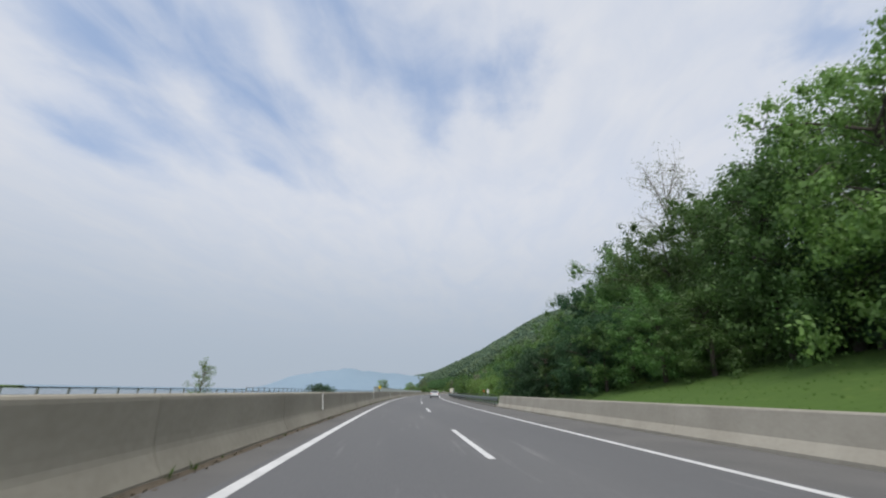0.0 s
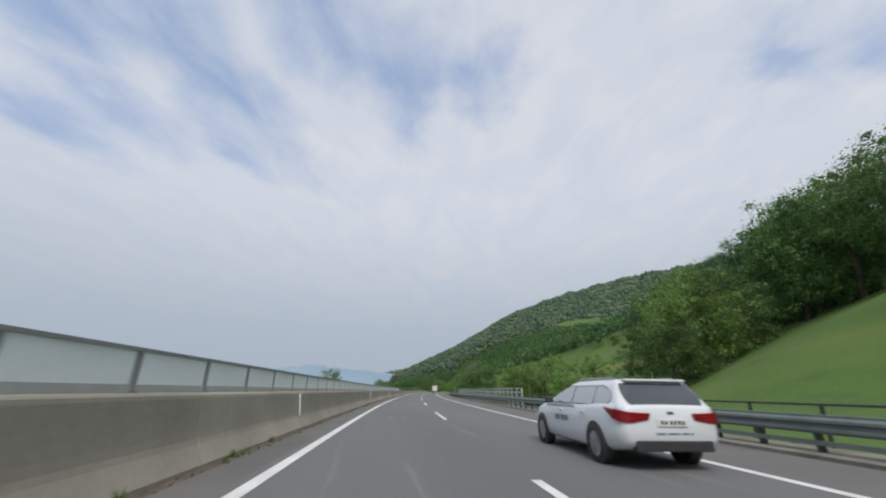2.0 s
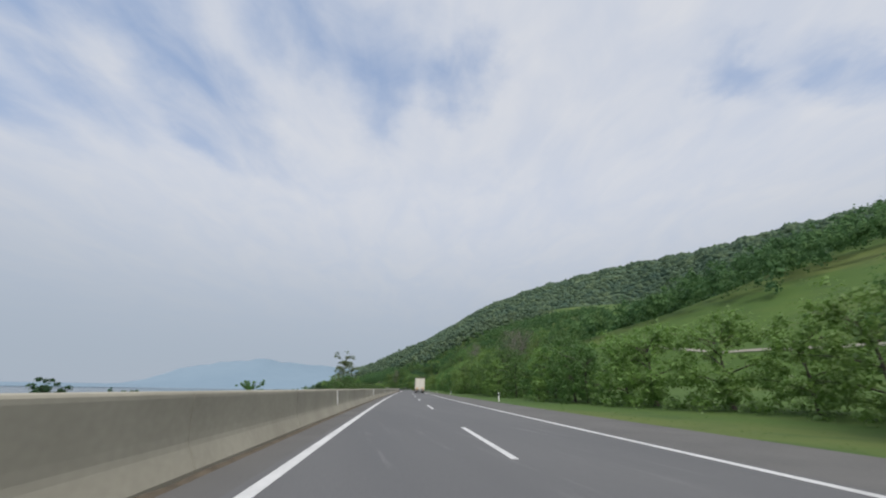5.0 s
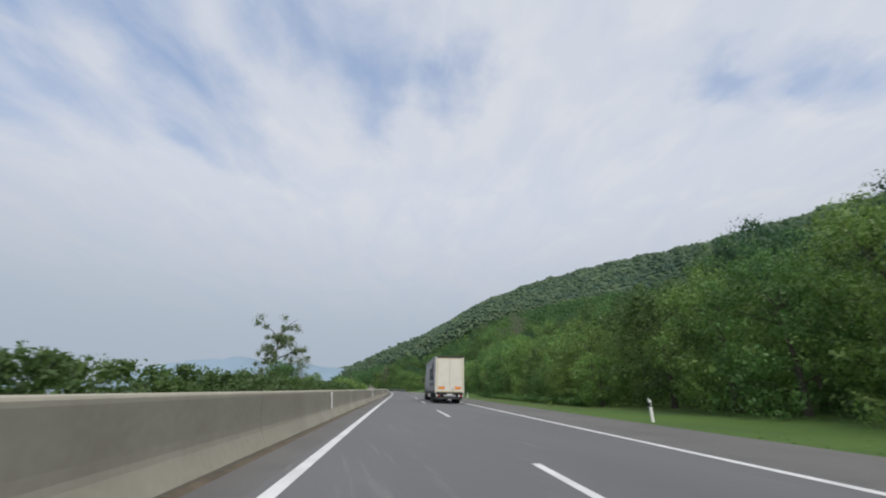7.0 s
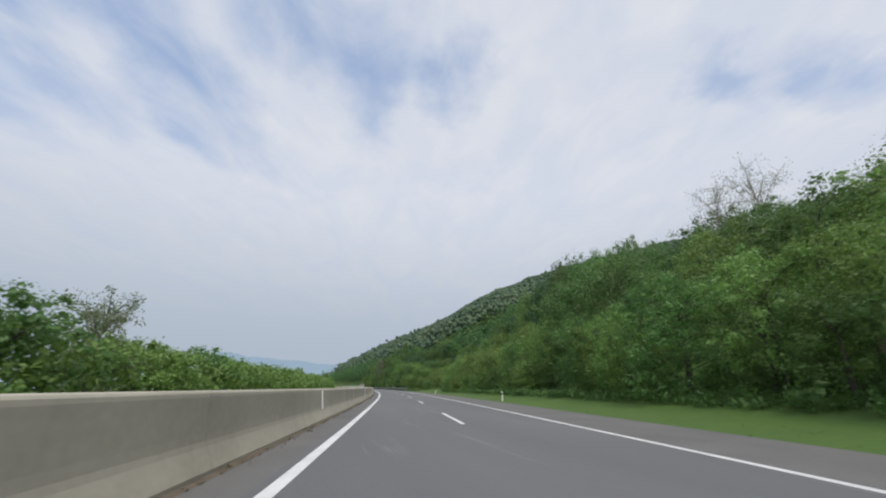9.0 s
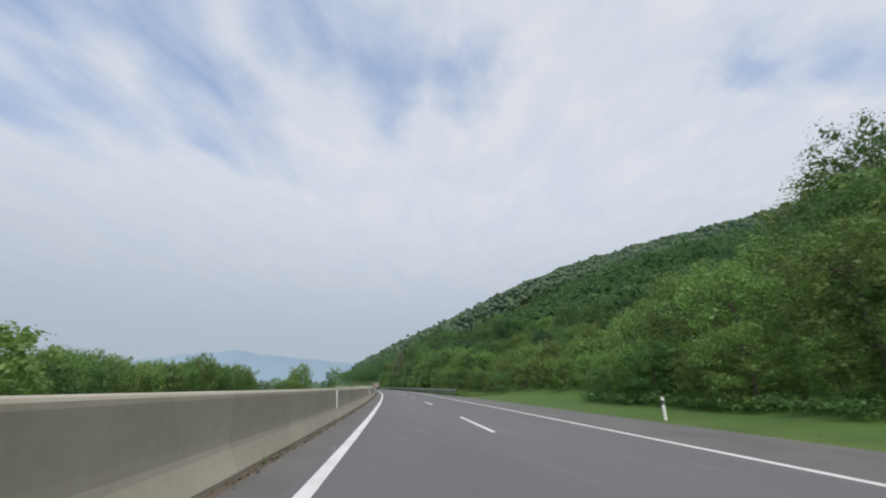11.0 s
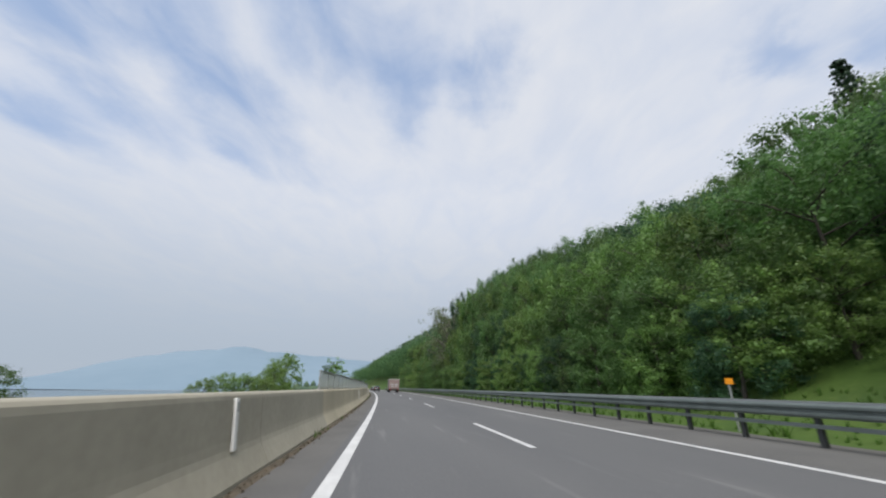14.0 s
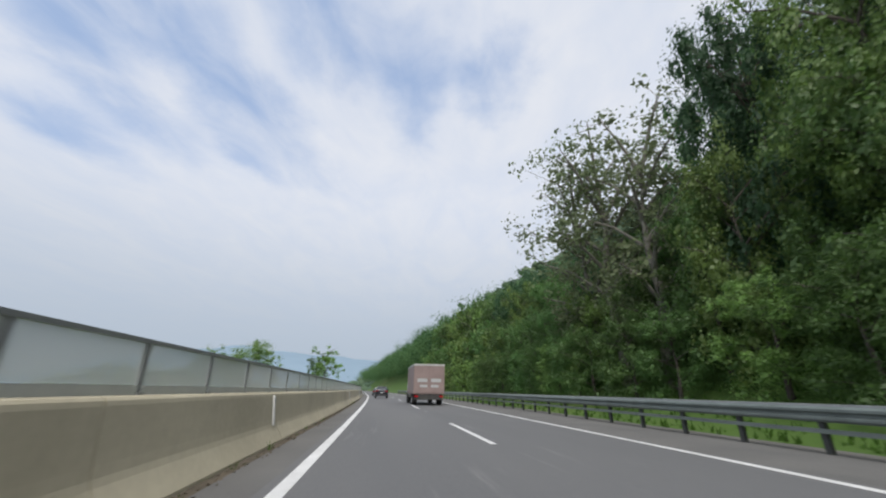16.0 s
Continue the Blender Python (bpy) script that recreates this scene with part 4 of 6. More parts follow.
slope_row(20, 49, 4.0, 18.8, [(20, 8.6), (49, 7.6)], ("fine",), ("leaf_dark", "leaf", "leaf"), 0.7, 3.2, 0.12, "trees on the first bank", "bushes on the first bank")
tree("bare", "leaf_grey", 1, 37.5, 31, 19.5, "nearly bare thin tree rising above the bank wood", wide=0.62)
tree("tall", "leaf_dark", 2, 41.5, 27, 13.0, "slender dark tree with a thin see-through crown", wide=1.15)
# trees on the meadow
for s, n, h, wd, lf in ((135, 46, 17.5, 1.3, "leaf_light"), (129, 41, 13.5, 1.35, "leaf_light"), (142, 50, 16.5, 1.2, "leaf_light"), (126, 36, 9.5, 1.4, "leaf"), (135, 38.5, 11, 1.35, "leaf"), (130, 47, 15, 1.2, "leaf"),
                        (138, 63, 19, 1.1, "leaf_dark"), (131, 62, 20, 1.1, "leaf"), (124, 64, 20, 1.1, "leaf"), (135, 71, 19, 1.1, "leaf_dark"), (127, 73, 21, 1.1, "leaf"),
                        (103.5, 60, 18, 1.2, "leaf"), (97, 66, 18, 1.2, "leaf"), (112, 62, 18.5, 1.2, "leaf"), (118, 72, 19, 1.2, "leaf"), (110, 80, 18, 1.2, "leaf"),
                        (92, 62, 14, 1.2, "leaf"), (84, 56, 13, 1.2, "leaf_light"), (76, 50, 14.5, 1.2, "leaf"), (68, 44, 14, 1.2, "leaf_light"), (83, 37, 10.6, 1.25, "leaf"), (88, 40, 10, 1.2, "leaf"), (56.5, 18.2, 9.2, 1.05, "leaf"), (76, 36, 12, 1.1, "leaf"),
                        (93, 46, 13, 1.2, "leaf"), (66, 51, 15.5, 1.2, "leaf"), (86, 47, 14, 1.2, "leaf"), (72, 57, 16, 1.2, "leaf"), (59, 46, 14, 1.2, "leaf")):
    tree("full", lf, 1 + int(s) % 3, s, n, h, LAB[lf], group="trees on the meadow", wide=wd)
# the corner of the wood above the meadow
for s, n, h, wd, lf in ((203, 75, 13.5, 0.95, "leaf_dark"), (198, 71.5, 8.0, 1.2, "leaf_light"), (197, 78, 16.5, 0.9, "leaf_dark"), (191, 73, 16.0, 0.95, "leaf_dark"), (186, 69.5, 9.0, 1.2, "leaf"), (184, 76, 18.5, 0.95, "leaf"),
                        (177, 79, 20.5, 0.95, "leaf"), (176, 71, 14.0, 1.1, "leaf_light"), (169, 75, 19.5, 1.0, "leaf"), (166, 69.5, 12.0, 1.2, "leaf_light"), (162, 78, 20.2, 0.95, "leaf_dark"), (155, 80, 20.8, 1.0, "leaf"),
                        (152, 73, 16.0, 1.1, "leaf"), (148, 80, 22.6, 1.0, "leaf_dark"), (141, 76, 22.8, 1.0, "leaf"), (143, 84, 23.5, 1.0, "leaf"), (191, 86, 18.0, 1.0, "leaf"), (181, 88, 20.0, 1.0, "leaf_dark"), (171, 87, 21.0, 1.0, "leaf"),
                        (160, 89, 22.0, 1.0, "leaf_dark"), (150, 91, 23.0, 1.0, "leaf"), (202, 85, 14.5, 1.0, "leaf_dark"), (205, 93, 14.5, 1.0, "leaf"), (196, 95, 16.0, 1.0, "leaf_dark")):
    tree("full", lf, 1 + int(s) % 3, s, n, h, LAB[lf], group="trees at the corner of the wood", wide=wd)
# bushes behind the bridge railing
for s, n, h in ((119.5, 21, 4.0), (123, 20.5, 4.6), (126.5, 21.5, 5.2), (130, 20, 5.6), (133.5, 21, 6.0), (137, 20, 6.4), (140.5, 20.5, 7.0), (144, 19.8, 7.4), (147.5, 20.4, 7.4), (150.5, 20, 6.6), (136, 25, 6.4), (143, 25.5, 7.4), (128, 26, 6.0), (148, 25, 7.0)):
    tree("bush", "leaf_light", 1 + int(s) % 3, s, n, h, "tall yellow-green bush below the bridge railing", "bush", "bushes behind the bridge railing", wide=1.05)
rowed(182, 202, 3.0, 16.6, 17.6, 7.1, 6.6, ("full",), ("leaf_light", "leaf_light", "leaf"), "bushes beside the verge", 0.6, wide=1.25)
rowed(196, 262, 4.4, 21, 19, 5.5, 6.5, ("bush",), ("leaf_light", "leaf"), "bushes beside the verge", wide=1.1)
# bushes and wood beyond the meadow
rowed(262, 345, 4.6, 20.4, 20, 9.6, 8.2, ("full",), ("leaf_light", "leaf", "leaf_light"), "bushes on the middle bank", wide=0.95)
rowed(345, 446, 4.6, 19, 20, 7.3, 7.3, ("full",), ("leaf_light", "leaf", "leaf_light"), "bushes on the middle bank", wide=1.05)
rowed(258, 446, 5.4, 26, 27, 8.0, 9.0, ("full",), ("leaf", "leaf_light", "leaf_light"), "bushes on the middle bank", wide=1.1)
rowed(300, 446, 3.4, 17.9, 18.2, 3.9, 3.6, ("full",), ("leaf", "leaf_light", "leaf"), "bushes on the middle bank", 0.5, wide=1.25, uneven=0.25)
for s, n, h in ((368.5, 33, 12.8), (373.5, 33.5, 13.4), (384.5, 33, 12.0), (408, 34, 16.0)):
    tree("bare" if s < 380 else "tall", "leaf_grey", 1 + int(s) % 2, s, n, h, "nearly bare thin tree above the green bushes", group="bare trees", wide=0.66)
for s, n, h in ((271, 24, 11.6), (266.5, 24.5, 10.8), (275, 25, 11.4)):
    tree("bare", "leaf_grey", 1 + int(s) % 2, s, n, h, "nearly bare thin tree above the green bushes", group="bare trees")
for s, n, h in ((380, 21, 12.5), (385, 22, 12.0), (376, 24, 11.5)):
    tree("full", "leaf", 1 + int(s) % 3, s, n, h * 0.96, LAB["leaf"], group="trees on the middle bank", wide=0.9)
CROWN = [(486, 8.6), (497, 10.6), (507, 11.2), (515, 12.0), (526, 13.8), (540, 13.6), (551, 14.4), (560, 16.6), (569, 18.4), (587, 21.5), (603, 24.0), (608, 21.5), (611, 13.0), (614, 11.0), (625, 13.5), (635, 15.5), (659, 19.0), (720, 22), (900, 25)]
BACK = [(490, 12.5), (511, 13.6), (518, 14.6), (533, 17.2), (545, 17.4), (551, 17.8), (556, 18.6), (561, 20.4), (575, 22.2), (596, 26.0), (606, 26.5), (612, 24.0), (615, 13.5), (620, 14.5), (644, 19.5), (673, 23), (720, 26), (900, 30)]
LOW = [(436, 4.2), (470, 5.0), (500, 7.0), (530, 8.5), (560, 10), (575, 13), (604, 14.0), (609, 9.5), (614, 9), (640, 11), (780, 12)]
slope_row(436, 484, 2.7, 19.6, [(430, 4.6), (484, 6.0)], ("fine",), ("leaf_light",), 0.8, 3.0)
slope_row(446, 500, 3.6, 23, [(440, 7.5), (500, 9.5)], ("bush",), ("leaf_light",), 1.2, 3.4)
slope_row(484, 536, 3.0, 16.6, [(484, 5.4), (536, 7.0)], ("fine",), ("leaf_light", "leaf_light", "leaf"), 0.8, 2.8)
slope_row(486, 540, 4.0, 19.6, CROWN, ("fine",), ("leaf", "leaf_light"), 1.0, 3.7)
slope_row(540, 567, 4.0, 19.6, CROWN, ("fine",), ("leaf", "leaf_light", "leaf"), 1.0, 3.7)
slope_row(567, 640, 4.0, 19.6, CROWN, ("fine",), ("leaf", "leaf", "leaf_dark", "leaf_light", "leaf"), 1.0, 3.7)
slope_row(640, 700, 4.2, 19.6, CROWN, ("mass",), ("leaf", "leaf", "leaf_light"), 1.0, 3.7)
slope_row(536, 566, 3.4, 16.6, LOW, ("fine",), ("leaf", "leaf_light", "leaf"), 0.5, 3.0)
slope_row(566, 590, 3.4, 16.6, LOW, ("fine",), ("leaf", "leaf_dark", "leaf"), 0.5, 3.0)
slope_row(590, 640, 3.4, 16.6, LOW, ("fine",), ("leaf", "leaf_light", "leaf"), 0.5, 3.0)
slope_row(640, 700, 3.4, 16.6, LOW, ("mass",), ("leaf", "leaf", "leaf_light"), 0.5, 3.0)
slope_row(536, 590, 3.2, 14.6, [(536, 5.6), (690, 6.2)], ("fine",), ("leaf", "leaf_light", "leaf_dark"), 0.4, 2.1)
slope_row(590, 640, 3.2, 14.6, [(536, 5.6), (690, 6.2)], ("fine",), ("leaf", "leaf", "leaf_light"), 0.4, 2.1)
slope_row(640, 690, 3.2, 14.6, [(536, 5.6), (690, 6.2)], ("mass",), ("leaf", "leaf_light"), 0.4, 2.1)
# the taller trees behind the rows along the motorway
def bank_wood(label):
    return thing("bank_wood", label, "wood", kind="stuff")


upper, middle, steep = bank_wood("dark green wood above the first bank"), bank_wood("green broadleaf wood above the middle bank"), bank_wood("tall green broadleaf wood on the steep slope")
MIX = ("leaf", "leaf", "leaf_light", "leaf_dark")
slope_row(-10, 46, 4.6, 29.5, [(-10, 19.0), (20, 19.8), (34, 18.2), (46, 14.5)], ("full",), ("leaf", "leaf", "leaf_dark"), 1.5, 4.6, 0.1, inside=upper)
slope_row(258, 345, 5.2, 31, [(258, 12.8), (275, 15.6), (290, 15.8), (345, 14.4)], ("full",), MIX, 1.6, 4.4, 0.1, inside=middle)
slope_row(348, 445, 4.6, 31, [(345, 14.2), (358, 14.8), (366, 16.0), (378, 17.6), (384, 18.4), (391, 21.0), (401, 24.0), (416, 23.0), (425, 20.0), (446, 13.0)], ("full",), MIX, 1.6, 4.4, 0.1, inside=middle)
slope_row(340, 441, 5.6, 39, [(340, 18.0), (367, 19.5), (391, 24.0), (404, 28.0), (418, 26.5), (446, 17.5)], ("full",), MIX, 2.0, 4.6, 0.1, inside=middle)
slope_row(446, 520, 4.6, 29, [(440, 10.5), (520, 13.5)], ("full",), MIX, 2.0, 4.2, 0.1, inside=steep)
slope_row(446, 560, 6.0, 40, [(440, 16.4), (480, 17.6), (500, 19.0), (520, 22.0), (530, 24.8), (538, 26.6), (546, 27.8), (552, 27.0), (560, 28.2)], ("full",), MIX, 3.0, 4.4, 0.1, inside=steep)
slope_row(528, 640, 4.6, 30.5, [(528, 19.8), (539, 21.4), (546, 21.0), (552, 21.4), (556, 22.8), (562, 23.2), (570, 24.6), (578, 26.0), (593, 29.0), (611, 30.0), (615, 18.0), (624, 18.0), (640, 23.0)], ("full",), MIX, 1.5, 4.6, 0.08, inside=steep)
slope_row(496, 640, 4.4, 24.5, BACK, ("full",), ("leaf", "leaf_dark"), 1.2, 4.4, inside=steep)
slope_row(468, 500, 3.0, 21.2, [(468, 6.0), (484, 7.2), (500, 8.8)], ("full",), ("leaf_light", "leaf", "leaf_light"), 0.8, 3.2)
slope_row(470, 488, 2.8, 17.2, [(470, 3.6), (488, 4.4)], ("full",), ("leaf_light", "leaf"), 0.5, 2.6)
tree("spruce", "needles", 1, 537, 29.4, 13.4, "dark spruce standing above the broadleaf wood")
for s, n, h in ((609.0, 16.4, 15.2), (612.5, 16.0, 16.8), (616.0, 16.6, 15.0)):
    tree("tall", "leaf_grey", 1 + int(s) % 2, s, n, h, "thin-crowned pale tree leaning out of the wood", group="bare trees", wide=1.12)
# left of the motorway
tree("broad", "leaf_grey", 1, 343.8, -21.6, 14.2, "tall pale grey-green tree with an airy round crown", wide=0.92)
for s, n, h in ((342, -20, 8.0), (346, -20.5, 7.6), (339.5, -19.5, 6.4), (349, -21, 5.8)):
    tree("full", "leaf", 1 + int(s) % 3, s, n, h, "green bush round the foot of the pale tree", "bush", "bushes round the pale tree")
for s, n, h, kd, lf in ((381, -25.5, 10.5, "tall", "leaf_grey"), (371, -30, 8, "bush", "leaf"), (356, -8.5, 4.5, "tall", "leaf_grey"), (352, -8.0, 5.0, "bush", "leaf"), (360, -9, 4.5, "bush", "leaf_light"), (41.5, -18.2, 4.6, "tall", "leaf_light"),
                        (186.6, -20.5, 7.0, "tall", "leaf"), (184, -20.8, 5.8, "bush", "leaf"), (182, -21.5, 7.2, "tall", "leaf_light"), (188.5, -20.2, 6.8, "tall", "leaf_light"), (735, -14, 15.0, "broad", "leaf_light"), (745, -18, 14.0, "broad", "leaf"),
                        (182, -6.5, 3.6, "bush", "leaf"), (186, -6.8, 4.3, "tall", "leaf"), (189, -7.2, 3.8, "bush", "leaf"), (193, -7.5, 3.6, "bush", "leaf_light"), (179, -7, 4.2, "tall", "leaf_grey"), (365, -9, 4.5, "bush", "leaf"), (330, -22, 6, "bush", "leaf")):
    tree(kd, lf, 1 + int(s) % 3, s, n, h, LAB[lf] if kd != "bush" else BUSH[lf], "bush" if kd == "bush" else "tree", "trees left of the barrier")


def hedge(name, s0, s1, n0, n1, top0, top1, width, size, leaf, label, seed, per=26, clumps=7, fat=1.0):
    """A long uncut hedge or thicket: stems and many leaves in clumps, its top uneven."""
    r = np.random.default_rng(seed)
    cs, rs, tv, tf = [], [], [], []
    for s in np.arange(s0, s1, 0.34):
        u = (s - s0) / (s1 - s0)
        top = (top0 + (top1 - top0) * u) * (1 + (0.09 * math.sin(s * 0.9 + seed) * math.sin(s * 0.31) + 0.05 * math.sin(2.3 * s)) * (1 if per < 40 else 0.4))
        foot = road(s, n0 + (n1 - n0) * u)
        base = float(land(s, n0 + (n1 - n0) * u))
        if r.uniform() < 0.4:
            a = np.array((foot.x, foot.y, base - 0.2))
            limb(tv, tf, a, a + np.array((r.normal() * 0.3, r.normal() * 0.3, (top - base) * 0.8)), 0.04, 0.01, 4)
        for q in range(clumps):
            g = r.uniform(-1, 1)
            p = road(s + r.uniform(-0.3, 0.3), n0 + (n1 - n0) * u + g * width)
            z = base + 0.3 + (top - base - 0.75) * (1 - 0.35 * g * g) * (1 - r.uniform(0, 1) ** 1.6)
            cs.append((p.x, p.y, z))
            rs.append(r.uniform(0.3, 0.62) * fat)
    v, f = leaf_cloud(r, np.array(cs), np.array(rs), per, size, 0.8)
    ob = thing(name, label, "hedge", kind="stuff")
    part("stems", mesh_of("stems", tv, tf, M["bark"], True), None, ob)
    part("leaves", mesh_of("leaves", v, f, leaf), None, ob)


hedge("hedge", 244, 334, -5.4, -7.0, 2.05, 2.2, 1.3, 0.058, M["leaf"], "long dense green hedge growing close behind the barrier", 1, 42, 13, 0.7)
hedge("undergrowth", 300, 446, 17.2, 17.7, 0.95, 1.1, 1.5, 0.06, M["leaf"], "low green undergrowth at the foot of the bank", 5, 26, 6)
hedge("thicket", 332, 428, -8.0, -11.0, 3.0, 3.1, 1.9, 0.07, M["leaf_light"], "dense green thicket behind the barrier", 2, 40, 10)
# trees in the dip left of the barrier
DIP = [(430, 3.2, -20), (450, 4.6, -30), (465, 5.6, -36), (478, 6.6, -40), (485, 6.0, -42), (492, 5.4, -42), (500, 6.6, -42), (508, 7.8, -42), (519, 9.2, -42), (528, 7.2, -42), (534, 5.7, -43), (541, 8.2, -43), (547, 9.6, -43), (553, 8.4, -42), (560, 6.4, -42), (566, 4.8, -42), (570, 3.6, -42)]
dip_wood = bank_wood("green trees filling the dip behind the barrier")
for row in range(3):
    for s in np.arange(430, 571, 4.0):
        at = s + random.uniform(-1.2, 1.2)
        top = float(np.interp(at, [d[0] for d in DIP], [d[1] for d in DIP])) * random.uniform(0.86, 1.02) - 0.5 * row
        n = float(np.interp(at, [d[0] for d in DIP], [d[2] for d in DIP])) - 5.5 * row + random.uniform(-1, 1)
        h = top - float(land(at, n))
        lf = random.choice(("leaf_light", "leaf_light", "leaf"))
        tree("full", lf, random.randint(1, 3), at, n, h, LAB[lf], group="trees left of the barrier", wide=min(1.2, 3.8 / (0.42 * h)), inside=dip_wood if row else None)
for s, n, h, wd in ((696, -37, 16.5, 1.0), (688, -41, 12, 1.1), (681, -38, 9.5, 1.2), (676, -56, 12.5, 1.1), (680, -50, 13.5, 1.1), (684, -45, 13.0, 1.1), (745, -40, 25, 0.9), (737, -43, 17, 1.0)):
    tree("full", "leaf_light", 1 + s % 3, s, n, h, "large yellow-green tree standing in the valley", group="valley trees", wide=wd * 1.12)
for s, n, h in ((221, -67, 13.0), (226, -65, 14.6), (232, -66, 14.0), (238, -64, 12.6)):
    tree("bush", "leaf_dark", 1 + s % 3, s, n, h, "dark green tree far across the valley meadow", group="valley trees")
rowed(200, 420, 9, -34, -36, 5, 6, ("shrub",), ("leaf", "leaf_dark"), "far bushes in the valley", 8)


def lumps(r, centres, radii, tall=0.9, detail=1):
    """Uneven rounded crowns, each its own closed lump."""
    bm = bmesh.new()
    bmesh.ops.create_icosphere(bm, subdivisions=detail, radius=1)
    d = np.array([q.co[:] for q in bm.verts])
    f = np.array([[q.index for q in fc.verts] for fc in bm.faces])
    bm.free()
    w = r.normal(size=(len(centres), 4, 3)) * np.array([1.6, 2.4, 3.4, 4.6])[None, :, None]
    ph = r.uniform(0, 6.28, (len(centres), 4, 1))
    k = 1 + 0.11 * np.sin(np.einsum("nqc,vc->nqv", w, d) + ph).sum(1)
    v = np.asarray(centres)[:, None, :] + d[None] * (k * np.asarray(radii)[:, None])[:, :, None] * np.stack([np.ones(len(centres)), np.ones(len(centres)), np.broadcast_to(tall, len(centres))], -1)[:, None, :]
    return v.reshape(-1, 3), (f[None] + (np.arange(len(centres)) * len(d))[:, None, None]).reshape(-1, 3)


def joined(parts):
    """Vertices and faces of several clouds, as one mesh's lists."""
    vs, fs, base = [], [], 0
    for v, f in parts:
        vs.append(v)
        fs += (f + base).tolist()
        base += len(v)
    return np.concatenate(vs), fs


def wood(name, spots, heights, per, size, mat, label, blobs=5, solid=0.0):
    """A far wood: one mesh of many ragged crowns."""
    r = np.random.default_rng(3)
    cs, rs = [], []
    for (x, y, z), h in zip(spots, heights):
        for q in range(blobs):
            cs.append((x + r.normal() * h * 0.17, y + r.normal() * h * 0.17, z + h * r.uniform(0.25, 0.78)))
            rs.append(h * r.uniform(0.17, 0.27))
    clouds = [leaf_cloud(r, np.array(cs), np.array(rs), per, size, 0.45)]
    if solid:
        clouds.append(lumps(r, cs, np.array(rs) * solid))
    return tagged(new(name, mesh_of(name, *joined(clouds), mat, bool(solid))), label, "wood", kind="stuff")


# the wood behind the first rows of trees
back_spots, back_heights = [], []


def wood_row(s0, s1, step, n, tops, jitter):
    """Places for trees of the wood whose tops follow a line of heights above the road."""
    s = s0
    while s < s1:
        at, off = s + random.uniform(-0.3, 0.3) * step, n + random.uniform(-jitter, jitter)
        q, z = road(at, off), float(land(at, off))
        back_spots.append((q.x, q.y, z))
        back_heights.append(max(3.5, np.interp(at, [e[0] for e in tops], [e[1] for e in tops]) * random.uniform(0.9, 1.03) - z))
        s += step * random.uniform(0.7, 1.0)


wood_row(700, 900, 4.2, 19.6, CROWN, 1.0)
wood_row(900, 1090, 6.0, 19.6, CROWN, 1.0)
wood_row(640, 900, 4.4, 24.5, BACK, 1.2)
wood_row(640, 760, 4.8, 30.5, [(640, 23.0), (652, 24.5), (693, 28.0), (760, 32.0)], 1.5)
wood("bank_wood", back_spots, back_heights, 60, 0.19, M["leaf_wood"], "green broadleaf wood on the bank far ahead", 14)
# wood above the meadow and on the nearer slope
spots, heights = [], []
EDGE = [(40, 44), (60, 46), (62, 80), (101, 84), (102, 112), (145, 94), (206, 96), (212, 122), (250, 122), (280, 90), (320, 62), (345, 52), (1200, 40)]
for s in np.arange(40, 1180, 7.0):
    lim = float(np.interp(s, [e[0] for e in EDGE], [e[1] for e in EDGE])) + 5 * math.sin(s * 0.13)
    for n in np.arange(40, 236, 8.0):
        if n < lim or (335 < s < 640 and n < 112):
            continue
        q = road(s + random.uniform(-3, 3), n + random.uniform(-3, 3))
        spots.append((q.x, q.y, float(land(s, n))))
        heights.append(random.uniform(9, 14))
near = [i for i, q in enumerate(spots) if q[1] < 640]
far = [i for i, q in enumerate(spots) if q[1] >= 640]
wood("near_wood", [spots[i] for i in near], [heights[i] for i in near], 30, 0.42, M["leaf_wood"], "mixed green wood covering the slope above the meadow", 6)
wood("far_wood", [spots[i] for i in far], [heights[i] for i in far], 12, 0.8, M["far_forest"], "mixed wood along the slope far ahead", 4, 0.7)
spots, heights = [], []
for s in np.arange(336, 640, 5.5):
    for n in np.arange(47, 112, 6.0):
        q = road(s + random.uniform(-2.5, 2.5), n + random.uniform(-2.5, 2.5))
        spots.append((q.x, q.y, float(land(s, n))))
        heights.append(random.uniform(5.0, 7.8))
wood("slope_wood", spots, heights, 40, 0.34, M["leaf_wood"], "green broadleaf wood covering the upper slope")
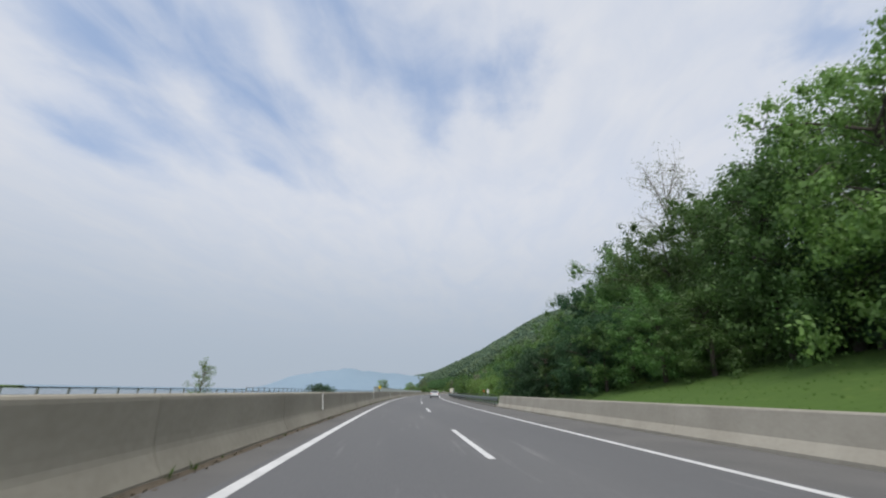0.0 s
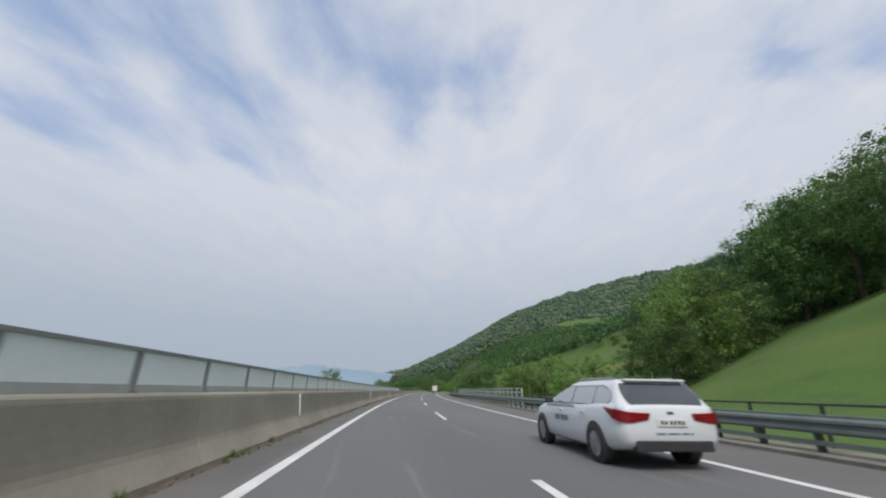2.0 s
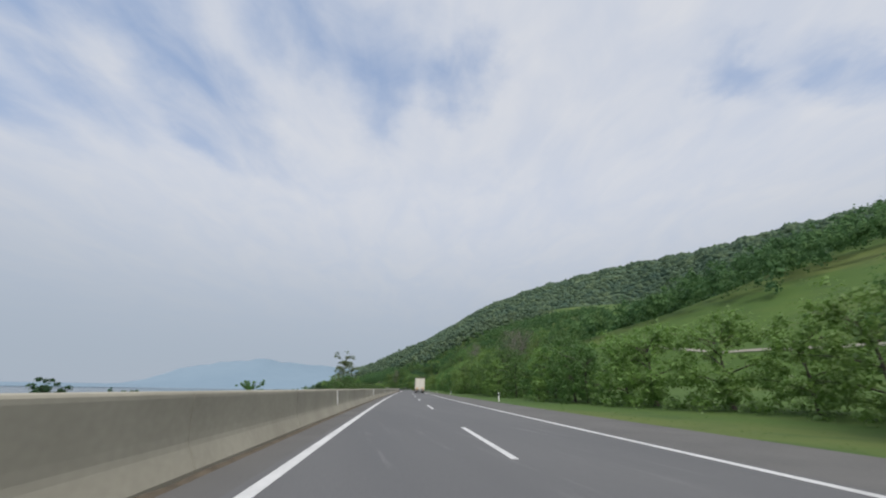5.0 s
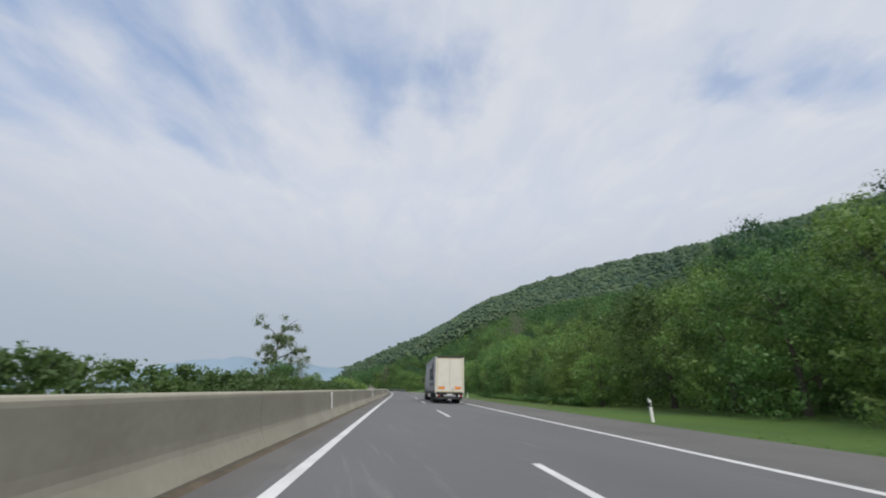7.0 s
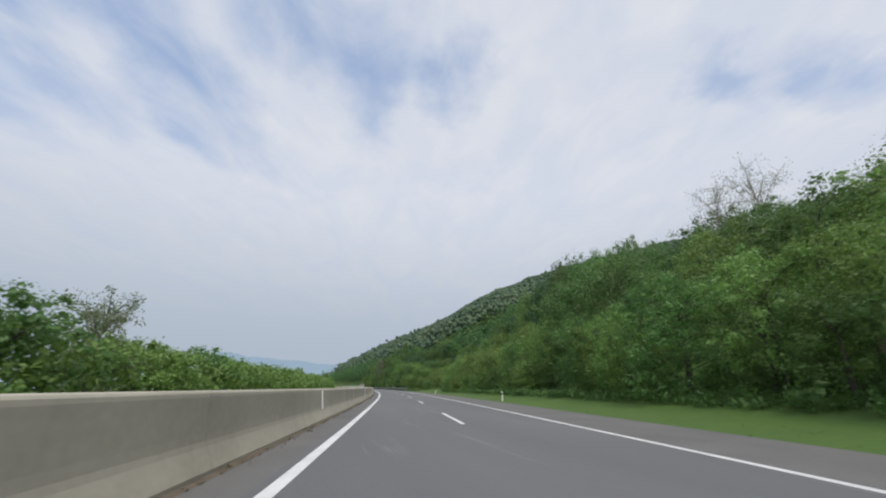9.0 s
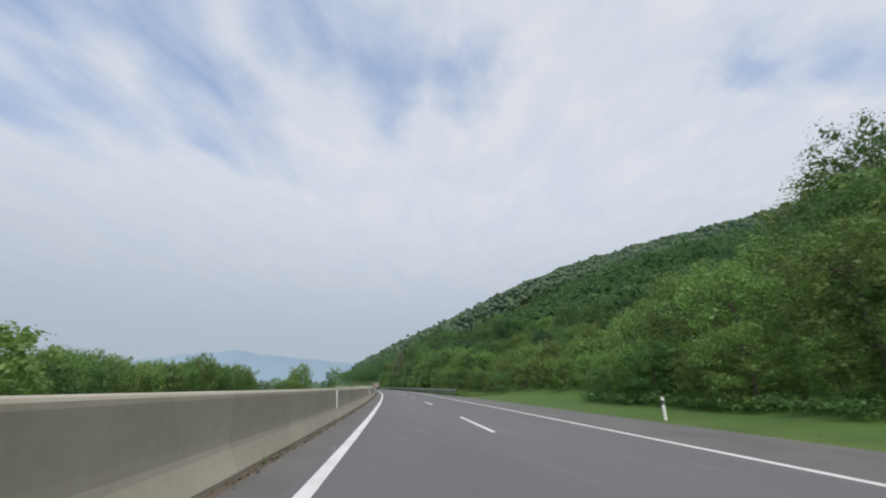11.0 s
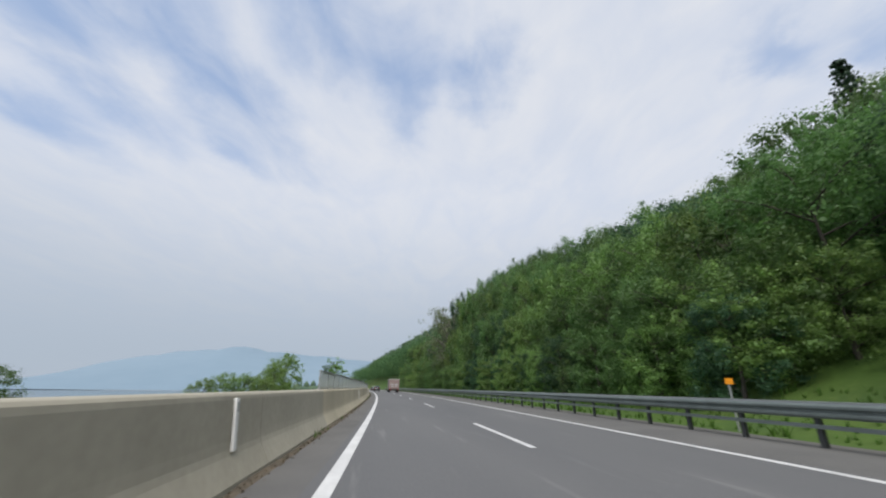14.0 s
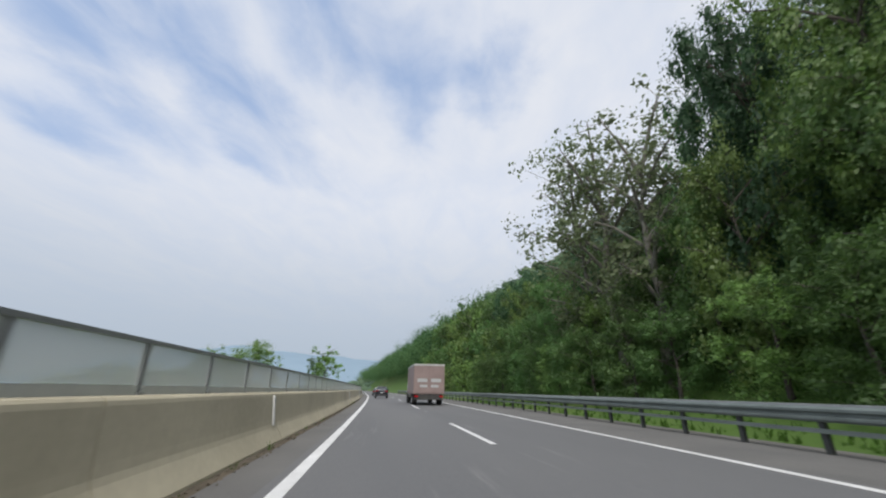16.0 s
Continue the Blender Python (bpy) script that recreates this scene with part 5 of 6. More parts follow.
# wood on the hill: crowns of many sizes over its whole face
hr = np.random.default_rng(12)
hill_clouds = []
steps = np.linalg.norm(np.diff(rv[:, :, :2], axis=0), axis=2)[:, :-1] * np.linalg.norm(np.diff(rv[:, :, :2], axis=1), axis=2)[:-1]
count = steps * (np.arange(steps.shape[1])[None, :] < 11) / np.where(np.hypot(rv[:-1, :-1, 0] - 25, rv[:-1, :-1, 1] - 150) < 950, 38.0, 75.0)
for near, far, per, size, detail in ((0, 520, 22, 0.7, 1), (520, 950, 12, 0.9, 1), (950, 2600, 5, 1.3, 1)):
    pick = []
    for i in range(steps.shape[0]):
        for j in range(steps.shape[1]):
            mid = rv[i, j]
            gap = math.hypot(mid[0] - 25, mid[1] - 150)
            if not near <= gap < far or raz[i] > 84:
                continue
            for q in range(int(count[i, j]) + (hr.uniform() < count[i, j] % 1)):
                a, b = hr.uniform(), hr.uniform()
                pick.append(rv[i, j] * (1 - a) * (1 - b) + rv[i + 1, j] * a * (1 - b) + rv[i, j + 1] * (1 - a) * b + rv[i + 1, j + 1] * a * b)
    pick = np.array(pick)
    slim = hr.uniform(size=len(pick)) < 0.12
    rad = np.where(slim, hr.uniform(2.4, 4.0, len(pick)), 4.0 + 4.6 * hr.uniform(size=len(pick)) ** 1.5)
    pick[:, 2] += hr.uniform(-0.6, 1.6, len(pick)) + 1.6 * slim
    hill_clouds += [lumps(hr, pick, rad, np.where(slim, 1.5, 0.42), detail), leaf_cloud(hr, pick - np.array([0, 0, 0.4]) * rad[:, None], rad, per, size, 0.3, 0.0)]
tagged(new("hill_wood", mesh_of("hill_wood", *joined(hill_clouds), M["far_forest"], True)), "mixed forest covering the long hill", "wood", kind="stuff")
# undergrowth of the first bank, down to the concrete barrier
rowed(27, 49.5, 2.6, 16.2, 15.2, 5.6, 5.4, ("fine",), ("leaf_dark", "leaf", "leaf_dark"), "bushes on the first bank", 0.5, wide=1.05)

# ---- vehicles ----
M.update({
    "car_white": material("white_car_paint", (0.60, 0.63, 0.65), 0.22, (0.57, 0.60, 0.62), 1.0, coat=0.6),
    "car_dark": material("dark_car_paint", (0.018, 0.02, 0.026), 0.25, (0.022, 0.024, 0.03), 1.0, coat=0.6),
    "car_grey": material("grey_car_paint", (0.06, 0.065, 0.075), 0.3, (0.07, 0.075, 0.085), 1.0, coat=0.5),
    "glass": material("dark_car_glass", (0.03, 0.034, 0.037), 0.05, (0.035, 0.04, 0.042), 2.0, spec=1.0, coat=1.0),
    "tyre": material("tyre_rubber", (0.018, 0.018, 0.018), 0.85, (0.03, 0.03, 0.029), 6.0, 0.2, 40),
    "rim": material("alloy_rim", (0.42, 0.43, 0.44), 0.35, (0.3, 0.3, 0.31), 6.0, metal=0.7),
    "red_lens": material("red_lamp_lens", (0.40, 0.012, 0.018), 0.2, (0.30, 0.01, 0.014), 5.0, coat=0.5),
    "plate": material("plate_white", (0.7, 0.7, 0.68), 0.4),
    "grey_print": material("grey_lettering", (0.16, 0.21, 0.24), 0.6),
    "side_glass": material("reflecting_side_glass", (0.42, 0.45, 0.47), 0.04, (0.40, 0.43, 0.45), 2.0, metal=0.8, coat=1.0),
    "pale_yellow": material("faded_yellow_paint", (0.52, 0.46, 0.18), 0.6, (0.42, 0.37, 0.16), 3.0),
    "curtain": material("grey_trailer_curtain", (0.42, 0.425, 0.435), 0.6, (0.325, 0.33, 0.342), 0.9, 0.14, 6, stretch=(1, 1, 0.18), fine=6),
    "curtain_low": material("pale_curtain_hem", (0.47, 0.475, 0.455), 0.65, (0.33, 0.335, 0.32), 1.5, fine=7),
    "print_dark": material("dark_curtain_print", (0.016, 0.022, 0.027), 0.85, (0.028, 0.034, 0.040), 2.0, spec=0.15),
    "print_red": material("red_curtain_print", (0.36, 0.07, 0.06), 0.6, (0.26, 0.07, 0.06), 2.0),
    "print_pale": material("pale_curtain_print", (0.44, 0.45, 0.45), 0.6, (0.30, 0.31, 0.31), 6.0),
    "cream": material("cream_door_paint", (0.66, 0.635, 0.56), 0.45, (0.58, 0.555, 0.485), 1.3, fine=9),
    "tape": material("dirty_yellow_tape", (0.36, 0.33, 0.09), 0.55, (0.45, 0.40, 0.16), 3.0),
    "orange": material("orange_reflector", (0.78, 0.30, 0.02), 0.4, (0.70, 0.26, 0.02), 6.0),
    "red": material("red_reflector", (0.55, 0.05, 0.03), 0.4),
    "orange_red": material("orange_red_sign", (0.62, 0.14, 0.03), 0.45, (0.50, 0.10, 0.03), 8.0),
    "yellow": material("yellow_sign_paint", (0.72, 0.62, 0.04), 0.5, (0.62, 0.53, 0.04), 3.0),
    "chassis": material("dirty_black_chassis", (0.03, 0.03, 0.03), 0.75, (0.055, 0.052, 0.048), 3.0, 0.1, 20),
    "cab_white": material("white_cab_paint", (0.74, 0.74, 0.72), 0.3, (0.68, 0.68, 0.66), 1.0, coat=0.4),
    "cab_grey": material("grey_cab_plastic", (0.09, 0.095, 0.10), 0.6, (0.075, 0.08, 0.085), 2.0),
    "box_brown": material("faded_red_box_body", (0.27, 0.205, 0.19), 0.6, (0.20, 0.145, 0.135), 1.2),
})


def ring_loft(rings, cap=True):
    bm = bmesh.new()
    rows = [[bm.verts.new(p) for p in ring] for ring in rings]
    k = len(rows[0])
    for a, b in zip(rows, rows[1:]):
        for i in range(k):
            bm.faces.new((a[i], a[(i + 1) % k], b[(i + 1) % k], b[i]))
    if cap:
        bm.faces.new(rows[0])
        bm.faces.new(rows[-1])
    return bm


def wheel(parent, x, y, r, width, spokes=10, rim_mat="rim", dish=0.0):
    """A wheel whose outer side faces -x when x < 0."""
    side = -1 if x < 0 else 1
    h = part("wheel", bmesh.new(), M["tyre"], parent, m=pose(x, y, r))
    prof = [(-0.5, 0.66), (-0.5, 0.92), (-0.4, 0.985), (0.0, 1.0), (0.4, 0.985), (0.5, 0.92), (0.5, 0.66)]
    seg = 28
    bm = ring_loft([[(w * width, r * q * math.cos(2 * math.pi * i / seg), r * q * math.sin(2 * math.pi * i / seg)) for i in range(seg)] for w, q in prof], cap=False)
    part("tyre", from_bm("tyre", bm, M["tyre"], True), None, h)
    bm = bmesh.new()
    rod(bm, (side * width * 0.38, 0, 0), (side * width * 0.44, 0, 0), r * 0.67, seg=24)
    for i in range(spokes):
        th = 2 * math.pi * i / spokes
        c = Vector((side * width * 0.46, math.cos(th) * r * 0.36, math.sin(th) * r * 0.36))
        bmesh.ops.create_cube(bm, size=1.0, matrix=Matrix.Translation(c) @ Matrix.Rotation(th, 4, "X") @ Matrix.Diagonal((0.02, r * 0.56, r * 0.10, 1)))
    rod(bm, (side * width * 0.30, 0, 0), (side * width * (0.50 + dish), 0, 0), r * 0.20, r * 0.16, seg=14)
    part("rim", bm, M[rim_mat], h)
    return h


def plan_ring(y0, y1, hw, z, corner, k=6, nose=0.0):
    """A rounded rectangle in plan."""
    pts = []
    for cx, cy, a0 in ((hw - corner, y1 - corner, 0), (-hw + corner, y1 - corner, 90), (-hw + corner, y0 + corner, 180), (hw - corner, y0 + corner, 270)):
        for i in range(k + 1):
            a = radians(a0 + 90 * i / k)
            pts.append((cx + corner * math.cos(a), cy + corner * math.sin(a), z))
    return pts


def estate_car(paint, m, label, length=4.5, tall=1.42, lettering=False, suv=False):
    car = thing("car", label, "car", m=m)
    L, T = length, tall
    hw = 0.89
    # lower body by cross-sections from the tail forward
    st = [(0.0, 0.42, 0.90, 0.74), (0.05, 0.36, 0.97, 0.82), (0.22, 0.30, 1.00, 0.875), (0.6, 0.24, 0.99, hw), (1.5, 0.21, 0.96, hw), (2.6, 0.21, 0.93, hw),
          (3.25, 0.22, 0.92, hw), (3.55, 0.22, 0.90, 0.885), (3.95, 0.23, 0.83, 0.86), (4.25, 0.25, 0.75, 0.81), (4.42, 0.28, 0.66, 0.74), (4.5, 0.33, 0.56, 0.66)]
    lift = 0.06 if suv else 0.0
    rings = []
    for y, zb, zt, w in st:
        y = y * L / 4.5
        zb, zt = zb + lift, (zt + lift) * T / 1.42
        h = zt - zb
        half = [(0.0, zb), (w * 0.86, zb), (w * 0.97, zb + h * 0.10), (w, zb + h * 0.35), (w * 1.0, zb + h * 0.58), (w * 0.99, zb + h * 0.68), (w * 0.975, zb + h * 0.86), (w * 0.945, zt - 0.012), (w * 0.90, zt + 0.006), (w * 0.6, zt + 0.012), (0.0, zt + 0.018)]
        rings.append([(x, y, z) for x, z in half] + [(-x, y, z) for x, z in half[-2:0:-1]])
    part("body", from_bm("body", ring_loft(rings), paint, True), None, car)
    # cabin by plan rings from the belt up
    zb = 0.93 * T / 1.42 + lift
    lev = [(zb - 0.06, 0.03, 3.46, 0.862), (zb + 0.02, 0.06, 3.30, 0.838), (zb + 0.10, 0.11, 3.08, 0.806), (zb + 0.22, 0.20, 2.76, 0.752), (zb + 0.32, 0.28, 2.44, 0.700), (T - 0.085, 0.33, 2.20, 0.665), (T - 0.05, 0.37, 2.04, 0.62), (T - 0.025, 0.46, 1.90, 0.54), (T - 0.008, 0.70, 1.74, 0.42), (T, 1.0, 1.55, 0.26)]
    lev = [(z, a * L / 4.5, b * L / 4.5, w) for z, a, b, w in lev]
    part("cabin", from_bm("cabin", ring_loft([plan_ring(a, b, w, z, 0.13) for z, a, b, w in lev]), paint, True), None, car)

    def at(z):
        zz = [l[0] for l in lev]
        return [float(np.interp(z, zz, [l[i] for l in lev])) for i in (1, 2, 3)]

    z0, z1 = zb + 0.03, zb + 0.35
    # side glass in dark frames; the rear quarter pane tapers to a rounded point
    span = 3.42 * L / 4.5
    for side in (-1, 1):
        for f0, f1, g0, g1, name in ((0.115, 0.275, 0.175, 0.275, "quarter_window"), (0.29, 0.545, 0.29, 0.545, "window"), (0.56, 0.86, 0.56, 0.79, "window")):
            for grow, mat, nm in ((0.012, M["black"], "window_frame"), (0.0, M["side_glass"], name)):
                bm = bmesh.new()
                rows = []
                for i in range(7):
                    u = i / 6
                    z = z0 - grow * 1.2 + (z1 - z0 + grow * 2.4) * u
                    y0, y1, w = at(z)
                    lo, hi = (f0 + (g0 - f0) * u) * span, (f1 + (g1 - f1) * u + (0.012 * math.sin(u * math.pi) if f1 > 0.8 else 0)) * span
                    if name == "quarter_window":
                        lo = (0.105 + 0.075 * (2 * abs(u - 0.38)) ** 2.2) * span
                    lo, hi = max(lo - grow, y0 + 0.14), min(hi + grow, y1 - 0.14)
                    off = side * (w + 0.006 + (0.0 if grow else 0.003))
                    rows.append([bm.verts.new((off, lo + (hi - lo) * k / 3, z)) for k in range(4)])
                for p, q in zip(rows, rows[1:]):
                    for k in range(3):
                        bm.faces.new((p[k], p[k + 1], q[k + 1], q[k]))
                part(nm, from_bm(nm, bm, mat, True), None, car)
    # rear and front glass; the rear one narrows and curves in towards its lower edge
    for back in (True, False):
        bm = bmesh.new()
        rows = []
        for i in range(7):
            u = i / 6
            z = z0 + 0.01 + (z1 - z0 + 0.035) * u
            y0, y1, w = at(z)
            ww = (w - 0.035 - 0.17 * (1 - u) ** 2.4) if back else w - 0.09
            row = []
            for k in range(17):
                x = -ww + 2 * ww * k / 16
                bow = 0.13 - math.sqrt(max(0.0, 0.13 ** 2 - max(0.0, abs(x) - (w - 0.13)) ** 2))
                row.append(bm.verts.new((x, (y0 - 0.022 + bow * 0.9) if back else (y1 + 0.010 - bow), z)))
            rows.append(row)
        for p, q in zip(rows, rows[1:]):
            for k in range(16):
                bm.faces.new((p[k], p[k + 1], q[k + 1], q[k]))
        nm = "rear_window" if back else "windscreen"
        part(nm, from_bm(nm, bm, M["glass"], True), None, car)
    part("spoiler", boxed(-0.56, 0.56, 0.25 * L / 4.5, 0.62 * L / 4.5, T - 0.062, T - 0.022, bevel=0.018), paint, car)
    for side in (-1, 1):
        bm = bmesh.new()
        rod(bm, (side * 0.57, 0.6, T - 0.0), (side * 0.55, 2.0, T + 0.0), 0.016)
        for y in (0.62, 1.3, 1.98):
            rod(bm, (side * 0.56, y, T - 0.06), (side * 0.56, y, T), 0.014)
        part("roof_rail", bm, M["alu"], car)
        # tail lamp wraps round the corner
        bm = bmesh.new()
        a = [(side * 0.36, -0.02, zb - 0.075), (side * 0.70, -0.016, zb - 0.06), (side * 0.835, 0.035, zb - 0.04), (side * 0.888, 0.20, zb - 0.02), (side * 0.885, 0.52, zb + 0.005)]
        b = [(side * 0.40, -0.02, zb - 0.17), (side * 0.72, -0.020, zb - 0.225), (side * 0.85, 0.035, zb - 0.215), (side * 0.898, 0.20, zb - 0.18), (side * 0.893, 0.42, zb - 0.06)]
        va, vb = [bm.verts.new(p) for p in a], [bm.verts.new(p) for p in b]
        for i in range(4):
            bm.faces.new((va[i], va[i + 1], vb[i + 1], vb[i]))
        bmesh.ops.solidify(bm, geom=list(bm.faces), thickness=0.03)
        part("tail_lamp", bm, M["red_lens"], car)
        bm = boxed(-0.085, 0.085, -0.05, 0.05, -0.055, 0.075, bevel=0.03)
        bmesh.ops.translate(bm, verts=bm.verts, vec=(side * 0.99, 2.78 * L / 4.5, zb + 0.06))
        part("mirror", bm, M["black"], car)
        for y in (1.28, 2.35):
            part("door_handle", boxed(side * 0.885 - 0.018, side * 0.885 + 0.018, y, y + 0.17, 0.80, 0.828, bevel=0.008), paint, car)
        for y in (0.92, 3.62):
            r = 0.315 + lift * 0.4
            bm = bmesh.new()
            rod(bm, (side * 0.70, y * L / 4.5, r + 0.012), (side * 0.8935, y * L / 4.5, r + 0.012), r + 0.04, seg=28)
            part("wheel_arch", bm, M["black"], car)
            wheel(car, side * 0.802, y * L / 4.5, r, 0.215)
        if lettering:
            for i, (y0, w) in enumerate(((2.05, 0.06), (2.14, 0.15), (2.31, 0.10), (2.48, 0.13), (2.63, 0.10))):
                part("lettering", boxed(side * 0.8965 - 0.002, side * 0.8965 + 0.002, y0, y0 + w, 0.60, 0.71), M["grey_print"], car)
    part("rear_bumper_insert", boxed(-0.66, 0.66, -0.02, 0.12, 0.29 + lift, 0.45 + lift, bevel=0.02), M["black"], car)
    part("front_grille", boxed(-0.45, 0.45, L - 0.06, L + 0.012, 0.42 + lift, 0.52 + lift, bevel=0.01), M["black"], car)
    for side in (-1, 1):
        part("headlamp", boxed(side * 0.62 - 0.14, side * 0.62 + 0.14, L - 0.20, L - 0.03, 0.56 + lift, 0.66 + lift, bevel=0.03), M["alu"], car)
    pl = part("number_plate", boxed(-0.26, 0.26, -0.022, 0.0, 0.66 + lift, 0.77 + lift, bevel=0.004), M["plate"], car)
    for i, x in enumerate((-0.18, -0.11, -0.02, 0.05, 0.12, 0.19)):
        part("bar", boxed(x - 0.022, x + 0.022, -0.025, -0.0222, 0.685 + lift, 0.745 + lift), M["black"], pl)
    part("badge", boxed(-0.06, 0.06, -0.014, 0.01, 0.845 + lift, 0.885 + lift, bevel=0.012), M["cab_grey"], car)
    part("rear_wiper", boxed(-0.04, 0.30, 0.085, 0.10, zb + 0.05, zb + 0.075, bevel=0.005), M["black"], car)
    if lettering:
        for x, w in ((-0.30, 0.17), (-0.09, 0.20), (0.15, 0.12), (0.30, 0.05)):
            part("lettering", boxed(x, x + w, -0.006, 0.02, 0.535, 0.565), M["grey_print"], car)
    return car


estate_car(M["car_white"], on_road(83.67, 5.36 + 0.89, 0.0), "white estate car with grey lettering and red tail lamps", lettering=True)
estate_car(M["car_dark"], on_road(647.0, 1.85, 0.0), "dark compact sport utility car on the overtaking lane", length=4.3, tall=1.58, suv=True)
estate_car(M["car_grey"], on_road(667.0, 1.7, 0.0), "dark grey car far ahead on the overtaking lane", length=4.3, tall=1.45)


def words(text, size, m, mat, parent, depth=0.001):
    cu = bpy.data.curves.new("lettering", "FONT")
    cu.body, cu.size, cu.extrude, cu.align_x = text, size, depth, "LEFT"
    cu.materials.append(mat)
    ob = new("lettering", cu)
    ob.parent, ob.matrix_basis = parent, m
    return ob


def semi_truck(m, label):
    tr = thing("truck", label, "truck", m=m)
    hw, zb, zt, L = 1.275, 0.92, 4.0, 13.6
    part("trailer_body", boxed(-hw + 0.03, hw - 0.03, 0.10, L, zb, zt - 0.05), M["chassis"], tr)
    for side in (-1, 1):
        bm = bmesh.new()
        # the curtain bulges slightly between its poles
        ny, nz = 55, 10
        gridv = []
        for i in range(ny + 1):
            y = 0.12 + (L - 0.16) * i / ny
            for j in range(nz + 1):
                z = zb + 0.42 + (zt - zb - 0.56) * j / nz
                u = math.sin(math.pi * j / nz)
                gridv.append(bm.verts.new((side * (hw + 0.012 * u * math.sin(y * 2.3) ** 2 + 0.006 * u * math.sin(y * 9)), y, z)))
        for i in range(ny):
            for j in range(nz):
                a = i * (nz + 1) + j
                bm.faces.new((gridv[a], gridv[a + nz + 1], gridv[a + nz + 2], gridv[a + 1]))
        part("curtain", from_bm("curtain", bm, M["curtain"], True), None, tr)
        part("curtain_hem", boxed(side * hw - 0.012, side * hw + 0.012, 0.12, L - 0.02, zb + 0.10, zb + 0.42), M["curtain_low"], tr)
        part("side_rail", boxed(side * hw - 0.03, side * hw + 0.02, 0.05, L, zb - 0.06, zb + 0.095, bevel=0.01), M["chassis"], tr)
        part("roof_rail", boxed(side * hw - 0.05, side * hw + 0.03, 0.0, L, zt - 0.14, zt, bevel=0.015), M["curtain"], tr)
        strap = from_bm("strap", box(boxed(-0.008, 0.008, -0.022, 0.022, 0.0, 0.40), -0.016, 0.016, -0.04, 0.04, 0.10, 0.23, bevel=0.006), M["black"])
        for i in range(19):
            part("strap", strap, None, tr, m=pose(side * (hw + 0.014), 0.75 + 0.685 * i, zb + 0.03))
        for k, z in enumerate((zb + 0.17, zb + 0.33)):
            bm = bmesh.new()
            rod(bm, (side * (hw + 0.018), 0.2, z), (side * (hw + 0.018), L - 0.2, z), 0.008, seg=5)
            part("cord", bm, M["black"], tr)
    part("roof", boxed(-hw, hw, 0.02, L, zt - 0.03, zt + 0.015, bevel=0.01), M["curtain_low"], tr)
    # rear frame and doors
    for side in (-1, 1):
        part("corner_post", boxed(side * (hw - 0.05) - 0.055, side * (hw - 0.05) + 0.055, -0.02, 0.12, zb - 0.08, zt - 0.06, bevel=0.01), M["cream"], tr)
        d = part("door", boxed(min(side * 0.008, side * (hw - 0.11)), max(side * 0.008, side * (hw - 0.11)), -0.025, 0.06, zb + 0.04, zt - 0.16, bevel=0.012), M["cream"], tr)
        x = side * (hw - 0.15)
        part("tape", boxed(x - 0.022, x + 0.022, -0.029, -0.0255, zb + 0.08, zt - 0.2), M["tape"], d)
        lo, hi = sorted((side * 0.03, side * (hw - 0.175)))
        part("tape", boxed(lo, hi, -0.029, -0.0255, zb + 0.05, zb + 0.095), M["tape"], d)
        part("tape", boxed(lo, hi, -0.029, -0.0255, zt - 0.225, zt - 0.185), M["tape"], d)
        cx = side * 0.72
        sign = part("reflector_plate", boxed(cx - 0.27, cx + 0.27, -0.036, -0.026, zb + 0.27, zb + 0.50), M["red"], d)
        part("panel", boxed(cx - 0.245, cx + 0.245, -0.04, -0.0365, zb + 0.30, zb + 0.47), M["orange"], sign)
        for z in (zb + 0.3, zb + 1.3, zb + 2.2):
            part("hinge", boxed(side * (hw - 0.07) - 0.05, side * (hw - 0.07) + 0.05, -0.05, -0.02, z, z + 0.07, bevel=0.006), M["cream"], d)
        lamp = part("tail_lamp", boxed(side * 0.98 - 0.24, side * 0.98 + 0.24, -0.02, 0.08, zb - 0.33, zb - 0.18, bevel=0.01), M["chassis"], tr)
        part("lens", boxed(side * 0.98 - 0.06, side * 0.98 + 0.10, -0.028, -0.021, zb - 0.32, zb - 0.19), M["red_lens"], lamp)
        part("lens", boxed(side * 1.12, side * 1.12 + 0.08, -0.028, -0.021, zb - 0.32, zb - 0.19) if side > 0 else boxed(-1.20, -1.12, -0.028, -0.021, zb - 0.32, zb - 0.19), M["white_paint"], lamp)
        part("lens", boxed(side * 0.98 - 0.22, side * 0.98 - 0.08, -0.028, -0.021, zb - 0.32, zb - 0.19), M["white_paint"], lamp)
        part("mud_flap", boxed(side * 0.95 - 0.25, side * 0.95 + 0.25, 1.55, 1.57, 0.25, 0.75), M["black"], tr)
    part("sticker", boxed(0.16, 0.33, -0.029, -0.0256, zb + 0.13, zb + 0.38), M["curtain_low"], tr)
    part("header", boxed(-hw, hw, -0.06, 0.12, zt - 0.10, zt + 0.02, bevel=0.015), M["chassis"], tr)
    part("sill_beam", boxed(-hw, hw, -0.02, 0.15, zb - 0.09, zb + 0.03, bevel=0.01), M["chassis"], tr)
    part("bumper_bar", boxed(-1.15, 1.15, 0.02, 0.12, 0.40, 0.52, bevel=0.02), M["dark_steel"], tr)
    part("carrier", boxed(-0.55, 0.55, -0.02, 0.10, 0.60, 0.72, bevel=0.01), M["steel"], tr)
    part("number_plate", boxed(-0.26, 0.26, -0.012, 0.0, 0.73, 0.82), M["plate"], tr)
    for x in (-0.42, 0.42):
        part("chassis_beam", boxed(x - 0.07, x + 0.07, 0.4, 12.9, 0.62, 0.92), M["chassis"], tr)
